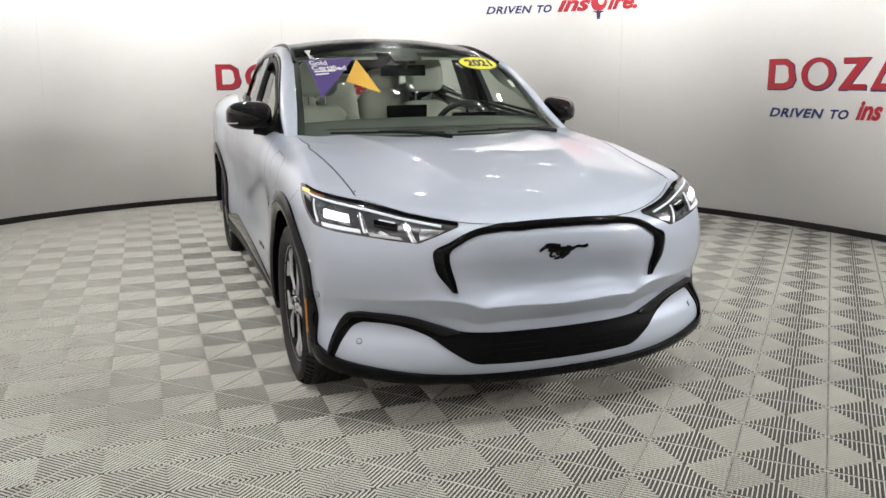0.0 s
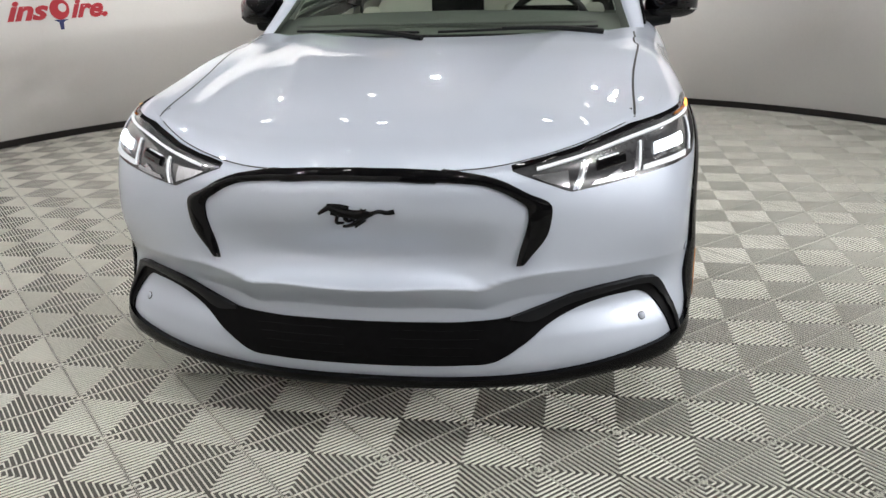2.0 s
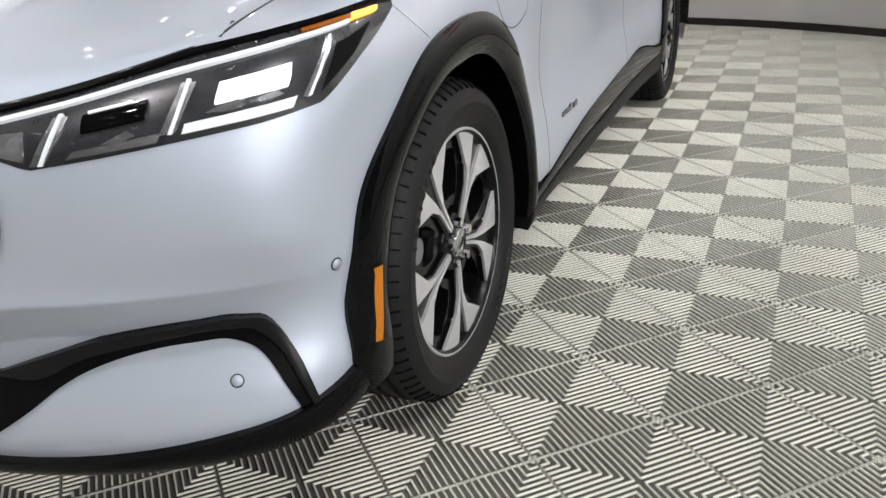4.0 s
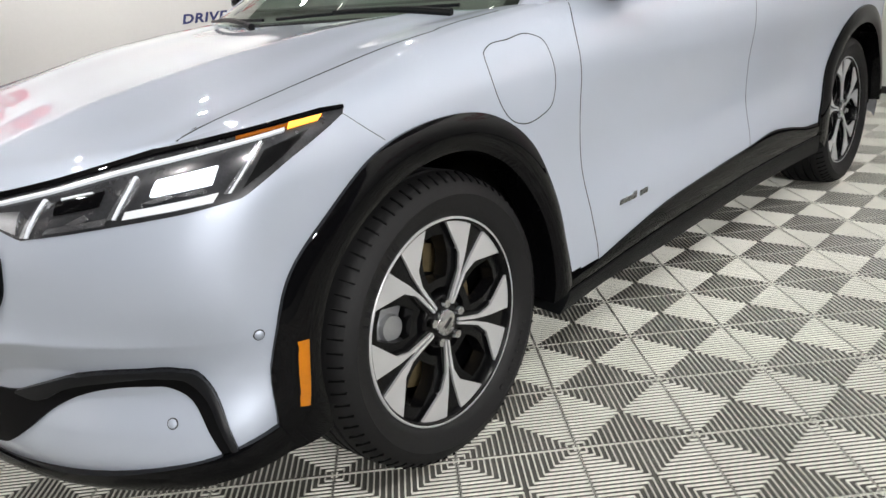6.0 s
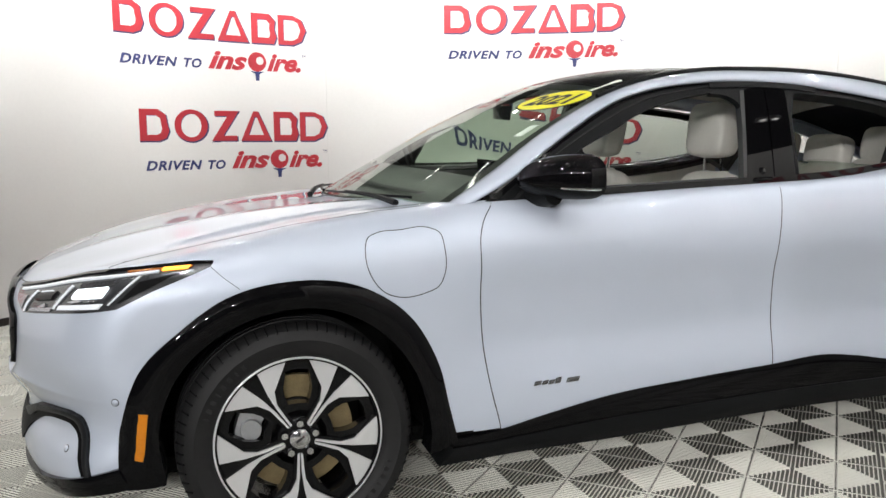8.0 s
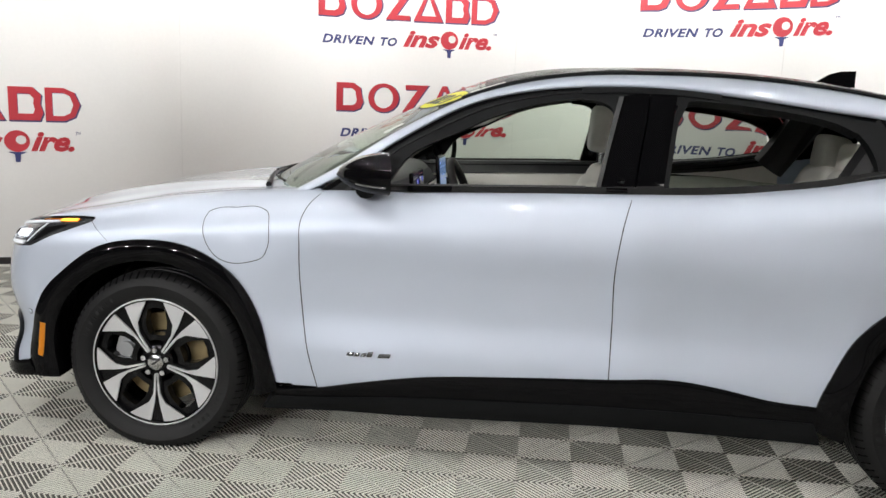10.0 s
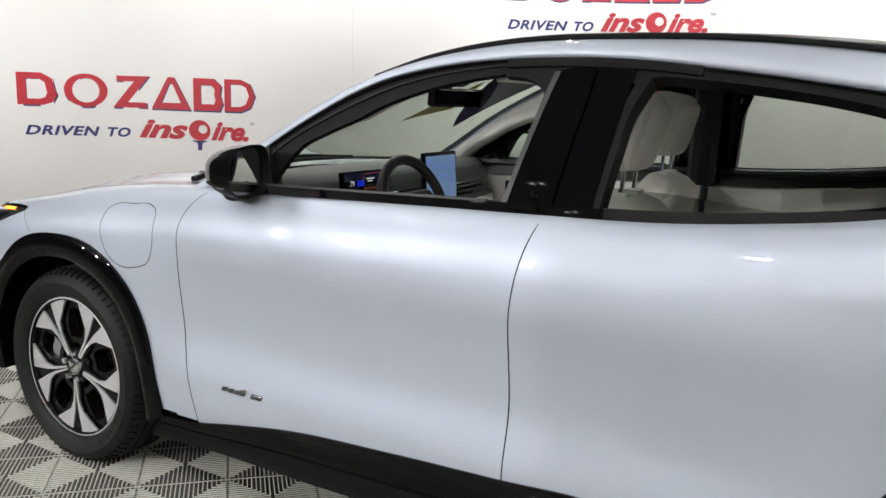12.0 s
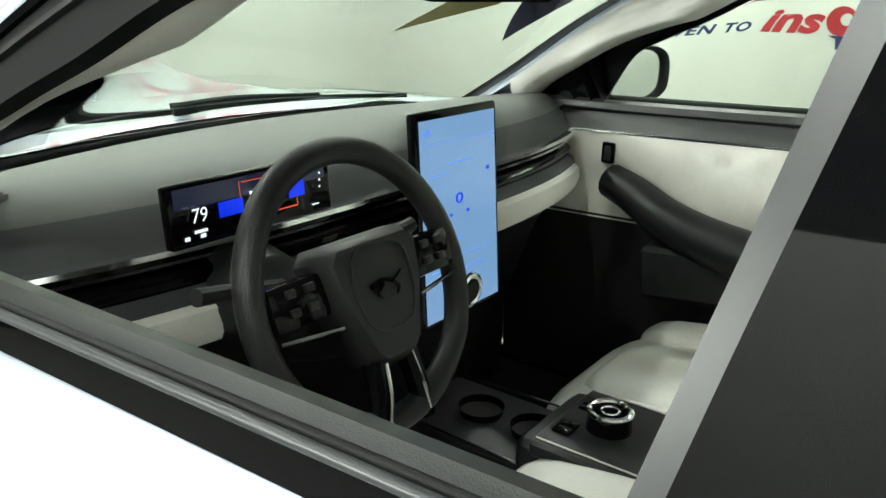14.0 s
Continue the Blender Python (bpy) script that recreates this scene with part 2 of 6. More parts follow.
def nose(y, z):
    a = np.abs(y)
    dz = z - ridge_z(a)
    side = np.clip((a - 0.27) / 0.07, 0, 1)
    rise = 0.026 + 0.026 * side
    lip = 0.060 * np.where(dz > 0, np.exp(-np.clip(dz, 0, 1) / rise), np.clip(1 + dz / 0.075, 0, 1)) * np.clip(1.12 - a / 0.80, 0.12, 1)
    scoop = 0.034 * np.exp(-(((z - 0.578) / 0.070) ** 2)) * np.clip(1.9 - a / 0.24, 0, 1)
    return nose_x(z) + lip - scoop - nose_drop(z) * (np.abs(y) / 0.9) ** 2.5


def plan_radius(phi, z):
    """How far the nose lies from its axis, in the direction phi (degrees) at height z."""
    c, s = np.cos(np.radians(phi)), np.sin(np.radians(phi))
    lo, hi = np.full(np.shape(phi), 0.3), np.full(np.shape(phi), 1.6)
    for _ in range(26):
        r = (lo + hi) / 2
        x, y = AX + r * c, r * s
        p, q = x - nose(y, z), y - side_y(x, z)
        k = 0.09
        out = np.maximum(p, q) + np.maximum(k - np.abs(p - q), 0) ** 2 / (4 * k) > 0
        lo, hi = np.where(out, lo, r), np.where(out, r, hi)
    return (lo + hi) / 2


def inset(tau):
    return 1 - np.sqrt(np.clip(1 - np.clip(tau, 0, 1) ** 2, 0, 1)) ** 1.1


Z0 = 0.20


def wing_point(phi, v):
    """The nose and front wing: phi 0 (front) to 90 (side), v 0 (bottom) to 1 (top edge)."""
    zt = z_top(phi)
    z = Z0 + v * (zt - Z0)
    r = plan_radius(phi, z)
    reach = np.interp(phi, [0, 20, 38, 60], [0.05, 0.06, 0.10, 0.16])
    r = r - in_top(phi) * inset((z - zt + reach) / reach)
    return np.stack([AX + r * np.cos(np.radians(phi)), r * np.sin(np.radians(phi)), z], -1)


def flank_point(x, v):
    """The flank behind the nose, to the tail."""
    zt = z_belt(x)
    z = Z0 + v * (zt - Z0)
    y = side_y(x, z) - in_belt(x) * inset((z - zt + 0.16) / 0.16)
    tail = np.clip((-3.3 - x) / 0.55, 0, 1)
    y = y * (1 - 0.35 * tail**3)
    return np.stack([x + 0 * z, y, z], -1)


PH = np.linspace(0, 90, 76)
XS = np.linspace(AX, -3.85, 150)[1:]
VV = np.linspace(0, 1, 150)
sheet = np.concatenate([wing_point(PH[:, None] + 0 * VV, 0 * PH[:, None] + VV), flank_point(XS[:, None] + 0 * VV, 0 * XS[:, None] + VV)])
NS, NV = sheet.shape[:2]

# bonnet: from the nose's top edge to the cowl
HW = np.linspace(0, 1, 36)
HU = np.linspace(0, 1, 60)
PH_C = 38.2
COWL_X = -0.56


def crest(u):
    """Where the bonnet's side edge runs, from the lamp (0) to the cowl (1)."""
    n = 60
    ph = np.linspace(PH_C, 90, n)
    a = wing_point(ph, np.ones(n))
    b = flank_point(np.linspace(AX, COWL_X, 12)[1:], np.ones(11))
    p = np.vstack([a, b])
    d = np.r_[0, np.cumsum(np.linalg.norm(np.diff(p, axis=0), axis=1))]
    return np.stack([np.interp(u * d[-1], d, p[:, i]) for i in range(3)], -1)


z_mid = curve([(0, 0.800), (0.03, 0.829), (0.10, 0.863), (0.25, 0.916), (0.5, 0.979), (0.75, 1.019), (1.0, 1.040)])


def bonnet(u, w):
    f = wing_point(PH_C * w, np.ones_like(w))
    k, k0, k1 = crest(u), crest(np.zeros_like(u)), crest(np.ones_like(u))
    rear = np.stack([-0.30 + (k1[..., 0] + 0.30) * w**2.2, k1[..., 1] * w, 0 * w], -1)
    flat = f + u[..., None] * (rear - f)
    flat += ((k - (k0 + u[..., None] * (k1 - k0))) * (w**3)[..., None])
    zm = z_mid(u)
    z = zm + (k[..., 2] - zm) * w**3.2
    z += (f[..., 2] - (0.800 + (k0[..., 2] - 0.800) * w**3.2)) * (1 - u) ** 5
    fade = np.clip(u * 4, 0, 1) * np.clip((1 - w) * 8, 0, 1)
    z += fade * (0.012 * np.exp(-np.sqrt((w - 0.28 - 0.38 * u) ** 2 + 0.0004) / 0.11) - 0.005 * np.exp(-((w - 0.84) / 0.07) ** 2))
    flat[..., 2] = z
    return flat


U, W = np.meshgrid(HU, HW, indexing="ij")
hood_sheet = bonnet(U.ravel(), W.ravel()).reshape(len(HU), len(HW), 3)

# ---- the car: painted panels ----
from mathutils.bvhtree import BVHTree

car = empty("electric_suv", (-1.49, 0, 0), "pale blue-silver electric SUV, black trim, lamps lit, front window open", "car")
CARM = Matrix.Translation((1.49, 0, 0))
FLIP = np.array([1.0, -1.0, 1.0])


def fix(ob):
    """Keeps a part's world place under the car's base."""
    if ob.parent == car:
        ob.matrix_parent_inverse = CARM
    return ob


def panel(name, verts, faces, material, parent=None, label="", normals=None):
    """A piece of the car in world measures, under the car or under one of its parts."""
    ob = fix(link_mesh(name, verts, faces, material, parent or car, label))
    if normals is not None:
        ob.data.normals_split_custom_set_from_vertices([tuple(n) for n in normals])
    return ob


def twins(name, verts, faces, material, label="", parents=(None, None), normals=None):
    """A panel on the driver's side and its twin on the passenger's side."""
    v = np.asarray(verts, float)
    a = panel(name, v, faces, material, parents[0], label, normals)
    b = panel(name, v * FLIP, [tuple(reversed(t)) for t in faces], material, parents[1], label, None if normals is None else np.asarray(normals) * FLIP)
    return a, b


def grid_normals(s, flip=False):
    du, dv = np.gradient(s, axis=0), np.gradient(s, axis=1)
    n = np.cross(du, dv)
    n /= np.linalg.norm(n, axis=-1, keepdims=True) + 1e-12
    return -n if flip else n


seam_front = curve([(0.20, -0.68), (0.30, -0.660), (0.442, -0.623), (0.666, -0.593), (0.82, -0.589), (1.0, -0.617), (1.07, -0.684)])
seam_rear = curve([(0.20, -1.749), (0.415, -1.749), (0.60, -1.750), (0.85, -1.748), (1.0, -1.770), (1.12, -1.806)])
lip_low = curve([(0, 0.195), (28, 0.205), (36, 0.225), (42, 0.25), (90, 0.26)])
ARCHES = ((-0.005, 0.352), (-2.985, 0.352))


def split_flank():
    """Sorts the flank's faces into wing, doors, quarter panel and bumpers; the wheel openings stay free."""
    sorts = {}
    for i in range(NS - 1):
        for j in range(NV - 1):
            c = (sheet[i, j] + sheet[i + 1, j + 1]) / 2
            x, y, z = c
            phi = math.degrees(math.atan2(y, x - AX))
            if any(math.hypot(x - a, z - b) < 0.44 for a, b in ARCHES) and (phi > 46 or x < AX):
                continue
            if i < len(PH) - 1:
                if z < lip_low(phi) + 0.004:
                    continue
                kind = "front_bumper" if x > 0.25 - 0.085 * np.clip((0.893 - z) / 0.07, 0, 1) else "front_wing"
            elif x > seam_front(z):
                kind = "front_wing"
            elif x > seam_rear(z):
                kind = "front_door"
            elif x > -2.47 - 0.18 * np.clip((z - 0.6) / 0.3, 0, 1):
                kind = "rear_door"
            else:
                kind = "quarter_panel" if x > -3.52 else "rear_bumper"
            if (kind == "front_wing" and x < -0.3 and z < 0.305) or (kind == "front_door" and x > -1.0 and z < 0.285) or (kind == "rear_door" and x < -2.25 and z < 0.30) or (kind == "quarter_panel" and x > -2.7 and z < 0.32):
                continue
            if z < 0.235 and kind not in ("front_bumper",):
                continue
            sorts.setdefault(kind, []).append((i, j))
    return sorts


normals_all = grid_normals(sheet, True).reshape(-1, 3)
flat_all = sheet.reshape(-1, 3)
if normals_all[40 * NV + 20] @ (flat_all[40 * NV + 20] - [AX, 0, 0.5]) < 0:
    normals_all = -normals_all
PANELS = {}
for kind, cells in split_flank().items():
    used = {}
    faces = []
    for i, j in cells:
        ids = [i * NV + j, i * NV + j + 1, (i + 1) * NV + j + 1, (i + 1) * NV + j]
        faces.append(tuple(used.setdefault(k, len(used)) for k in ids))
    keys = list(used)
    fn = np.cross(flat_all[keys[faces[0][1]]] - flat_all[keys[faces[0][0]]], flat_all[keys[faces[0][2]]] - flat_all[keys[faces[0][0]]])
    if fn @ normals_all[keys[faces[0][0]]] < 0:
        faces = [tuple(reversed(f)) for f in faces]
    PANELS[kind] = twins(kind, flat_all[keys], faces, PAINT, normals=normals_all[keys])

hn = grid_normals(hood_sheet)
hn = hn * np.sign(hn[..., 2:3])
hood_full = np.concatenate([hood_sheet[:, ::-1] * FLIP, hood_sheet[:, 1:]], 1)
hnf = np.concatenate([hn[:, ::-1] * FLIP, hn[:, 1:]], 1)
hood_faces = grid_faces(hood_full.shape[0], hood_full.shape[1])
if np.cross(hood_full[30, 36] - hood_full[29, 36], hood_full[30, 37] - hood_full[30, 36])[2] < 0:
    hood_faces = [tuple(reversed(f)) for f in hood_faces]
panel("hood", hood_full.reshape(-1, 3), hood_faces, PAINT, normals=hnf.reshape(-1, 3))

# rays onto the finished surfaces
TREE_SIDE = BVHTree.FromPolygons([Vector(p) for p in flat_all], grid_faces(NS, NV))
TREE_HOOD = BVHTree.FromPolygons([Vector(p) for p in hood_full.reshape(-1, 3)], hood_faces)


def cast(tree, start, way):
    p, n, _, _ = tree.ray_cast(Vector(start), Vector(way))
    if p is None:
        p, n, _, _ = tree.find_nearest(Vector(start) + Vector(way) * 1.3)
    if n.dot(Vector(way)) > 0:
        n = -n
    return np.array(p), np.array(n)


def on_side(x, z):
    return cast(TREE_SIDE, (x, 2.2, z), (0, -1, 0))


def on_nose(phi, z):
    c, s = math.cos(radians(phi)), math.sin(radians(phi))
    return cast(TREE_SIDE, (AX + 2 * c, 2 * s, z), (-c, -s, 0))


def on_front(y, z):
    p, n = cast(TREE_SIDE, (2.2, abs(y), z), (-1, 0, 0))
    return (p, n) if y >= 0 else (p * FLIP, n * FLIP)


def on_hood(x, y):
    return cast(TREE_HOOD, (x, y, 2.5), (0, 0, -1))


def ribbon(a, b, project, proud=0.004, nu=40, nv=4, sink=0.012, crown=0.0, inner=None, closed=False, straight=False):
    """A raised strip between two lines drawn on a surface, with edges that go down into it."""
    q = np.linspace(0, 1, nu + (1 if closed else 0))[: nu]
    if straight:
        take = lambda pts: np.stack([np.interp(q, np.linspace(0, 1, len(pts)), np.array(pts)[:, i]) for i in range(len(pts[0]))], -1)
    else:
        take = lambda pts: spline(pts, q, closed)
    la, lb = take(a), take(b)
    rows = []
    for i in range(nu):
        top = []
        for j in range(nv):
            w = j / (nv - 1)
            p, n = project(*(la[i] * (1 - w) + lb[i] * w))
            top.append((p + n * (proud + crown * (1 - (2 * w - 1) ** 2)), n))
        rows.append([top[0][0] - top[0][1] * (sink + proud)] + [t[0] for t in top] + [top[-1][0] - top[-1][1] * ((inner or sink) + proud)])
    v = np.array(rows)
    f = grid_faces(nu, nv + 2, closed)
    if not closed:
        f += [tuple(range(nv + 2)), tuple(reversed(range((nu - 1) * (nv + 2), nu * (nv + 2))))]
    mid = (nu // 2) * (nv + 2) + 2
    flat = v.reshape(-1, 3)
    g = np.cross(flat[mid + nv + 2] - flat[mid], flat[mid + 1] - flat[mid]) if mid + nv + 2 < len(flat) else np.zeros(3)
    _, n = project(*(la[nu // 2] * 0.6 + lb[nu // 2] * 0.4))
    if g @ n < 0:
        f = [tuple(reversed(t)) for t in f]
    return flat, f


def line(pts, project, wide=0.005, proud=0.0006, nu=40, closed=False, straight=False):
    """A narrow dark gap drawn along a surface."""
    q = np.linspace(0, 1, nu + (1 if closed else 0))[: nu]
    l = np.stack([np.interp(q, np.linspace(0, 1, len(pts)), np.array(pts)[:, i]) for i in range(2)], -1) if straight else spline(pts, q, closed)
    got = [project(*p) for p in l]
    p = np.array([g[0] + g[1] * proud for g in got])
    n = np.array([g[1] for g in got])
    t = np.roll(p, -1, 0) - np.roll(p, 1, 0) if closed else np.gradient(p, axis=0)
    s = np.cross(n, t)
    s /= np.linalg.norm(s, axis=1, keepdims=True) + 1e-9
    v = np.stack([p - s * wide / 2 - n * 0.001, p, p + s * wide / 2 - n * 0.001], 1).reshape(-1, 3)
    return v, grid_faces(nu, 3, closed)


GAP = mat("shadow_gap", (0.012, 0.012, 0.013), 0.6, 0, 0.1)

# ---- bumper, lamps and cladding ----
LAMPBLACK = mat("lamp_housing", (0.035, 0.036, 0.04), 0.25, 0.2, 0.3, 30, 200, coat=0.6)
LAMPCLEAR = mat("lamp_reflector", (0.50, 0.51, 0.54), 0.2, 0.9, 0.2, 60, 300)
LEDWHITE = mat("white_led", (0.6, 0.62, 0.66), 0.25, emit=(0.92, 0.96, 1.0), power=0.32)
AMBERDIM = mat("unlit_amber_lens", (0.30, 0.085, 0.004), 0.25, 0, 0.1, 30, 200, coat=0.3)
LEDBEAM = mat("low_beam", (0.9, 0.94, 1.0), 0.3, emit=(0.88, 0.94, 1.0), power=2.0)
AMBER = mat("amber_lens", (0.56, 0.185, 0.003), 0.25, 0, 0.1, 30, 200, coat=0.3)
LEDAMBER = mat("amber_led", (1.0, 0.45, 0.05), 0.3, emit=(1.0, 0.42, 0.05), power=2.2)
MESHBLACK = mat("intake_mesh", (0.004, 0.004, 0.0045), 0.45, 0, 0.3, 40, 300, spec=0.06)

BUMPER = PANELS["front_bumper"]
WING = PANELS["front_wing"]


def pair(name, made, material, label="", parents=(None, None)):
    obs = twins(name, made[0], made[1], material, label, parents)
    for o in obs:
        o.data.set_sharp_from_angle(angle=radians(50))
    return obs


# black frame round the closed grille
outer = [(0, 0.803), (0.15, 0.800), (0.27, 0.792), (0.36, 0.775), (0.43, 0.742), (0.487, 0.706), (0.486, 0.672), (0.474, 0.628), (0.448, 0.592), (0.421, 0.556)]
inner_ = [(0, 0.778), (0.15, 0.776), (0.25, 0.772), (0.33, 0.762), (0.39, 0.735), (0.429, 0.703), (0.430, 0.672), (0.422, 0.636), (0.411, 0.600), (0.401, 0.553)]
pair("grille_frame", ribbon(outer, inner_, on_front, 0.007, 60, 6, 0.02, crown=0.008), GLOSS, "gloss black frame round the closed grille")

# intake with the black blades that sweep up to the corners
top = [(0, 0.386), (7, 0.387), (14, 0.389), (19.2, 0.399), (23.5, 0.428), (27.6, 0.453), (34.8, 0.468), (38.4, 0.466), (40.6, 0.446), (41.9, 0.39), (43.0, 0.302)]
low = [(0, 0.268), (7, 0.269), (12.5, 0.272), (16.8, 0.280), (20.4, 0.322), (24, 0.372), (27.6, 0.405), (34.8, 0.428), (37.4, 0.424), (39.6, 0.39), (41.6, 0.298)]
pair("intake_blade", ribbon(top, low, on_nose, 0.006, 90, 9, 0.012), MESHBLACK, "matte black intake surround")
out_ = [p for p in top if p[0] > 17]
mid_ = [tuple(np.array(a) + (np.array(b) - np.array(a)) * min(0.42, 0.06 + (a[0] - 19) * 0.08)) for a, b in zip(top, low) if a[0] > 17]
BLADE = mat("satin_grey_blade", (0.009, 0.0095, 0.011), 0.36, 0, 0.1, 8, 300, bump=0.1, bump_scale=900, spec=0.2)
pair("blade_edge", ribbon(out_, mid_, on_nose, 0.014, 60, 4, 0.02, crown=0.002), BLADE, "satin dark grey upper edge of the intake", BUMPER)
for z in (0.292, 0.314, 0.336, 0.358):
    reach = 13.5 + (z - 0.29) * 30
    pair("intake_slat", ribbon([(3.2, z), (reach, z)], [(3.2, z + 0.007), (reach, z + 0.007)], on_nose, 0.007, 14, 3, 0.004, straight=True), MESHBLACK, parents=BUMPER)
pair("radar_cover", ribbon([(0, 0.287), (4.8, 0.288)], [(0, 0.368), (4.4, 0.368)], on_nose, 0.006, 10, 4, 0.004, straight=True), MESHBLACK, parents=BUMPER)
pair("intake_mesh", ribbon([(4.9, 0.284), (15, 0.286)], [(4.9, 0.372), (17.5, 0.374)], on_nose, 0.0045, 16, 4, 0.004, straight=True), MESHBLACK, parents=BUMPER)

# gloss black splitter under the chin
up = [(0, 0.226), (12, 0.228), (19, 0.232), (28.8, 0.248), (36, 0.272), (42, 0.298), (46.5, 0.325)]
dn = [(0, 0.192), (12, 0.194), (19, 0.196), (28.8, 0.205), (36, 0.222), (42, 0.244), (47.5, 0.262)]
pair("front_splitter", ribbon(up, dn, on_nose, 0.014, 50, 5, 0.02, crown=0.006, inner=0.12), GLOSS, "gloss black lower lip")

# side sensors
def disc_on(project, a, b, r, name, material, parents, proud=0.003):
    p, n = project(a, b)
    m = Vector(n).to_track_quat("Z", "Y").to_matrix()
    bm = bmesh.new()
    bmesh.ops.create_cone(bm, cap_ends=True, segments=20, radius1=r, radius2=r * 0.85, depth=proud * 2)
    vs = np.array([m @ v.co + Vector(p) for v in bm.verts])
    fs = [tuple(v.index for v in f.verts) for f in bm.faces]
    bm.free()
    return twins(name, vs, fs, material, parents=parents)


for proj, a, b in ((on_nose, 37.2, 0.358), (on_nose, 46.2, 0.516)):
    disc_on(proj, a, b, 0.0125, "sensor_ring", GAP, BUMPER, 0.0014)
    disc_on(proj, a, b, 0.0105, "parking_sensor", PAINT, BUMPER, 0.003)

# headlamps
lt = [(19.4, 0.797), (24, 0.810), (28.8, 0.826), (33.5, 0.845), (38.4, 0.864), (45, 0.881), (51, 0.894), (55, 0.9), (57.8, 0.899)]
lb = [(19.4, 0.793), (22.5, 0.768), (26.2, 0.737), (31, 0.746), (36, 0.757), (42, 0.769), (46.8, 0.782), (51, 0.830), (57.6, 0.890)]
LAMPS = pair("headlight", ribbon(lt, lb, on_nose, 0.0015, 60, 8, 0.01, straight=True), LAMPBLACK, "lit LED headlight with amber corner")
lampl = lambda made, name, m, label="": pair(name, made, m, label, LAMPS)
edge = lambda pts, d: [(a, b - d) for a, b in pts]
drl = [(22.4, 0.7955), (28.8, 0.8165), (36, 0.8435), (44, 0.8665), (51, 0.8835)]
lampl(ribbon(drl, edge(drl, 0.0048), on_nose, 0.008, 40, 3, 0.008), "light_strip", LEDWHITE, "white daytime light strip")
amb = [(46.5, 0.8803), (49, 0.8858), (52, 0.8905), (55.2, 0.894)]
lampl(ribbon(amb, [(46.5, 0.8763), (49, 0.8813), (52, 0.8855), (55, 0.889)], on_nose, 0.007, 20, 3, 0.008), "amber_strip", AMBERDIM, "amber turn signal")
lampl(ribbon([(51.5, 0.8895), (55.0, 0.8935)], [(51.3, 0.8825), (54.6, 0.887)], on_nose, 0.009, 10, 3, 0.008), "amber_light", LEDAMBER)
for (a, b), (c, d), wide, material in (((28.6, 0.803), (27.0, 0.742), 0.28, LEDWHITE), ((37.4, 0.833), (35.6, 0.768), 0.28, LEDWHITE), ((48.6, 0.868), (45.6, 0.793), 0.22, LEDWHITE)):
    lampl(ribbon([(a, b), (c, d)], [(a + wide, b), (c + wide, d)], on_nose, 0.008, 10, 3, 0.008, straight=True), "light_bar", material)
for (a, b), (c, d), wide in (((28.2, 0.800), (26.4, 0.742), 1.0), ((37.0, 0.830), (35.0, 0.768), 1.0), ((48.3, 0.866), (45.2, 0.793), 0.7)):
    lampl(ribbon([(a, b), (c, d)], [(a + wide, b), (c + wide, d)], on_nose, 0.0055, 10, 3, 0.008, straight=True), "light_guide", LAMPCLEAR)
for a, b in (((38.2, 0.790), (40.6, 0.803)), ((41.2, 0.797), (43.4, 0.808)), ((31.2, 0.764), (33.0, 0.778))):
    lampl(ribbon([a, b], [(a[0] + 1.1, a[1] - 0.001), (b[0] + 0.5, b[1] - 0.007)], on_nose, 0.0065, 6, 3, 0.006, straight=True), "facet", LAMPCLEAR)
lampl(ribbon([(39.6, 0.825), (44.9, 0.839)], [(39.0, 0.800), (44.3, 0.811)], on_nose, 0.009, 12, 4, 0.01, crown=0.003, straight=True), "low_beam_lens", LEDBEAM)
# this reflector is made to glow itself: the low beam's glare as emission
lampl(ribbon([(36.8, 0.779), (44.8, 0.796)], [(36.5, 0.767), (44.3, 0.782)], on_nose, 0.007, 14, 3, 0.01, straight=True), "reflector", LEDWHITE)
lampl(ribbon([(29.4, 0.758), (35.2, 0.771)], [(28.8, 0.748), (34.8, 0.759)], on_nose, 0.006, 14, 3, 0.01, straight=True), "reflector", LAMPCLEAR)
lampl(ribbon([(30.2, 0.800), (34.6, 0.813)], [(30.0, 0.779), (34.2, 0.790)], on_nose, 0.007, 12, 4, 0.01, crown=0.003, straight=True), "projector_lens", GLOSS)
lampl(ribbon([(30.6, 0.803), (33.6, 0.812)], [(30.6, 0.800), (33.6, 0.809)], on_nose, 0.010, 8, 3, 0.01, straight=True), "light_bar", LEDWHITE)
lampl(ribbon([(21.5, 0.781), (26.2, 0.786)], [(23.2, 0.765), (26.0, 0.748)], on_nose, 0.005, 12, 4, 0.008, straight=True), "reflector", LAMPCLEAR)
lampl(ribbon([(49.0, 0.855), (53.5, 0.876)], [(46.8, 0.797), (50.5, 0.838)], on_nose, 0.004, 12, 4, 0.008, straight=True), "side_reflector", MESHBLACK)
rimt = [(a, b + 0.005) for a, b in lt]
lampl(ribbon(rimt, edge(lt, 0.001), on_nose, 0.006, 50, 3, 0.01, straight=True), "lamp_bezel", GLOSS)

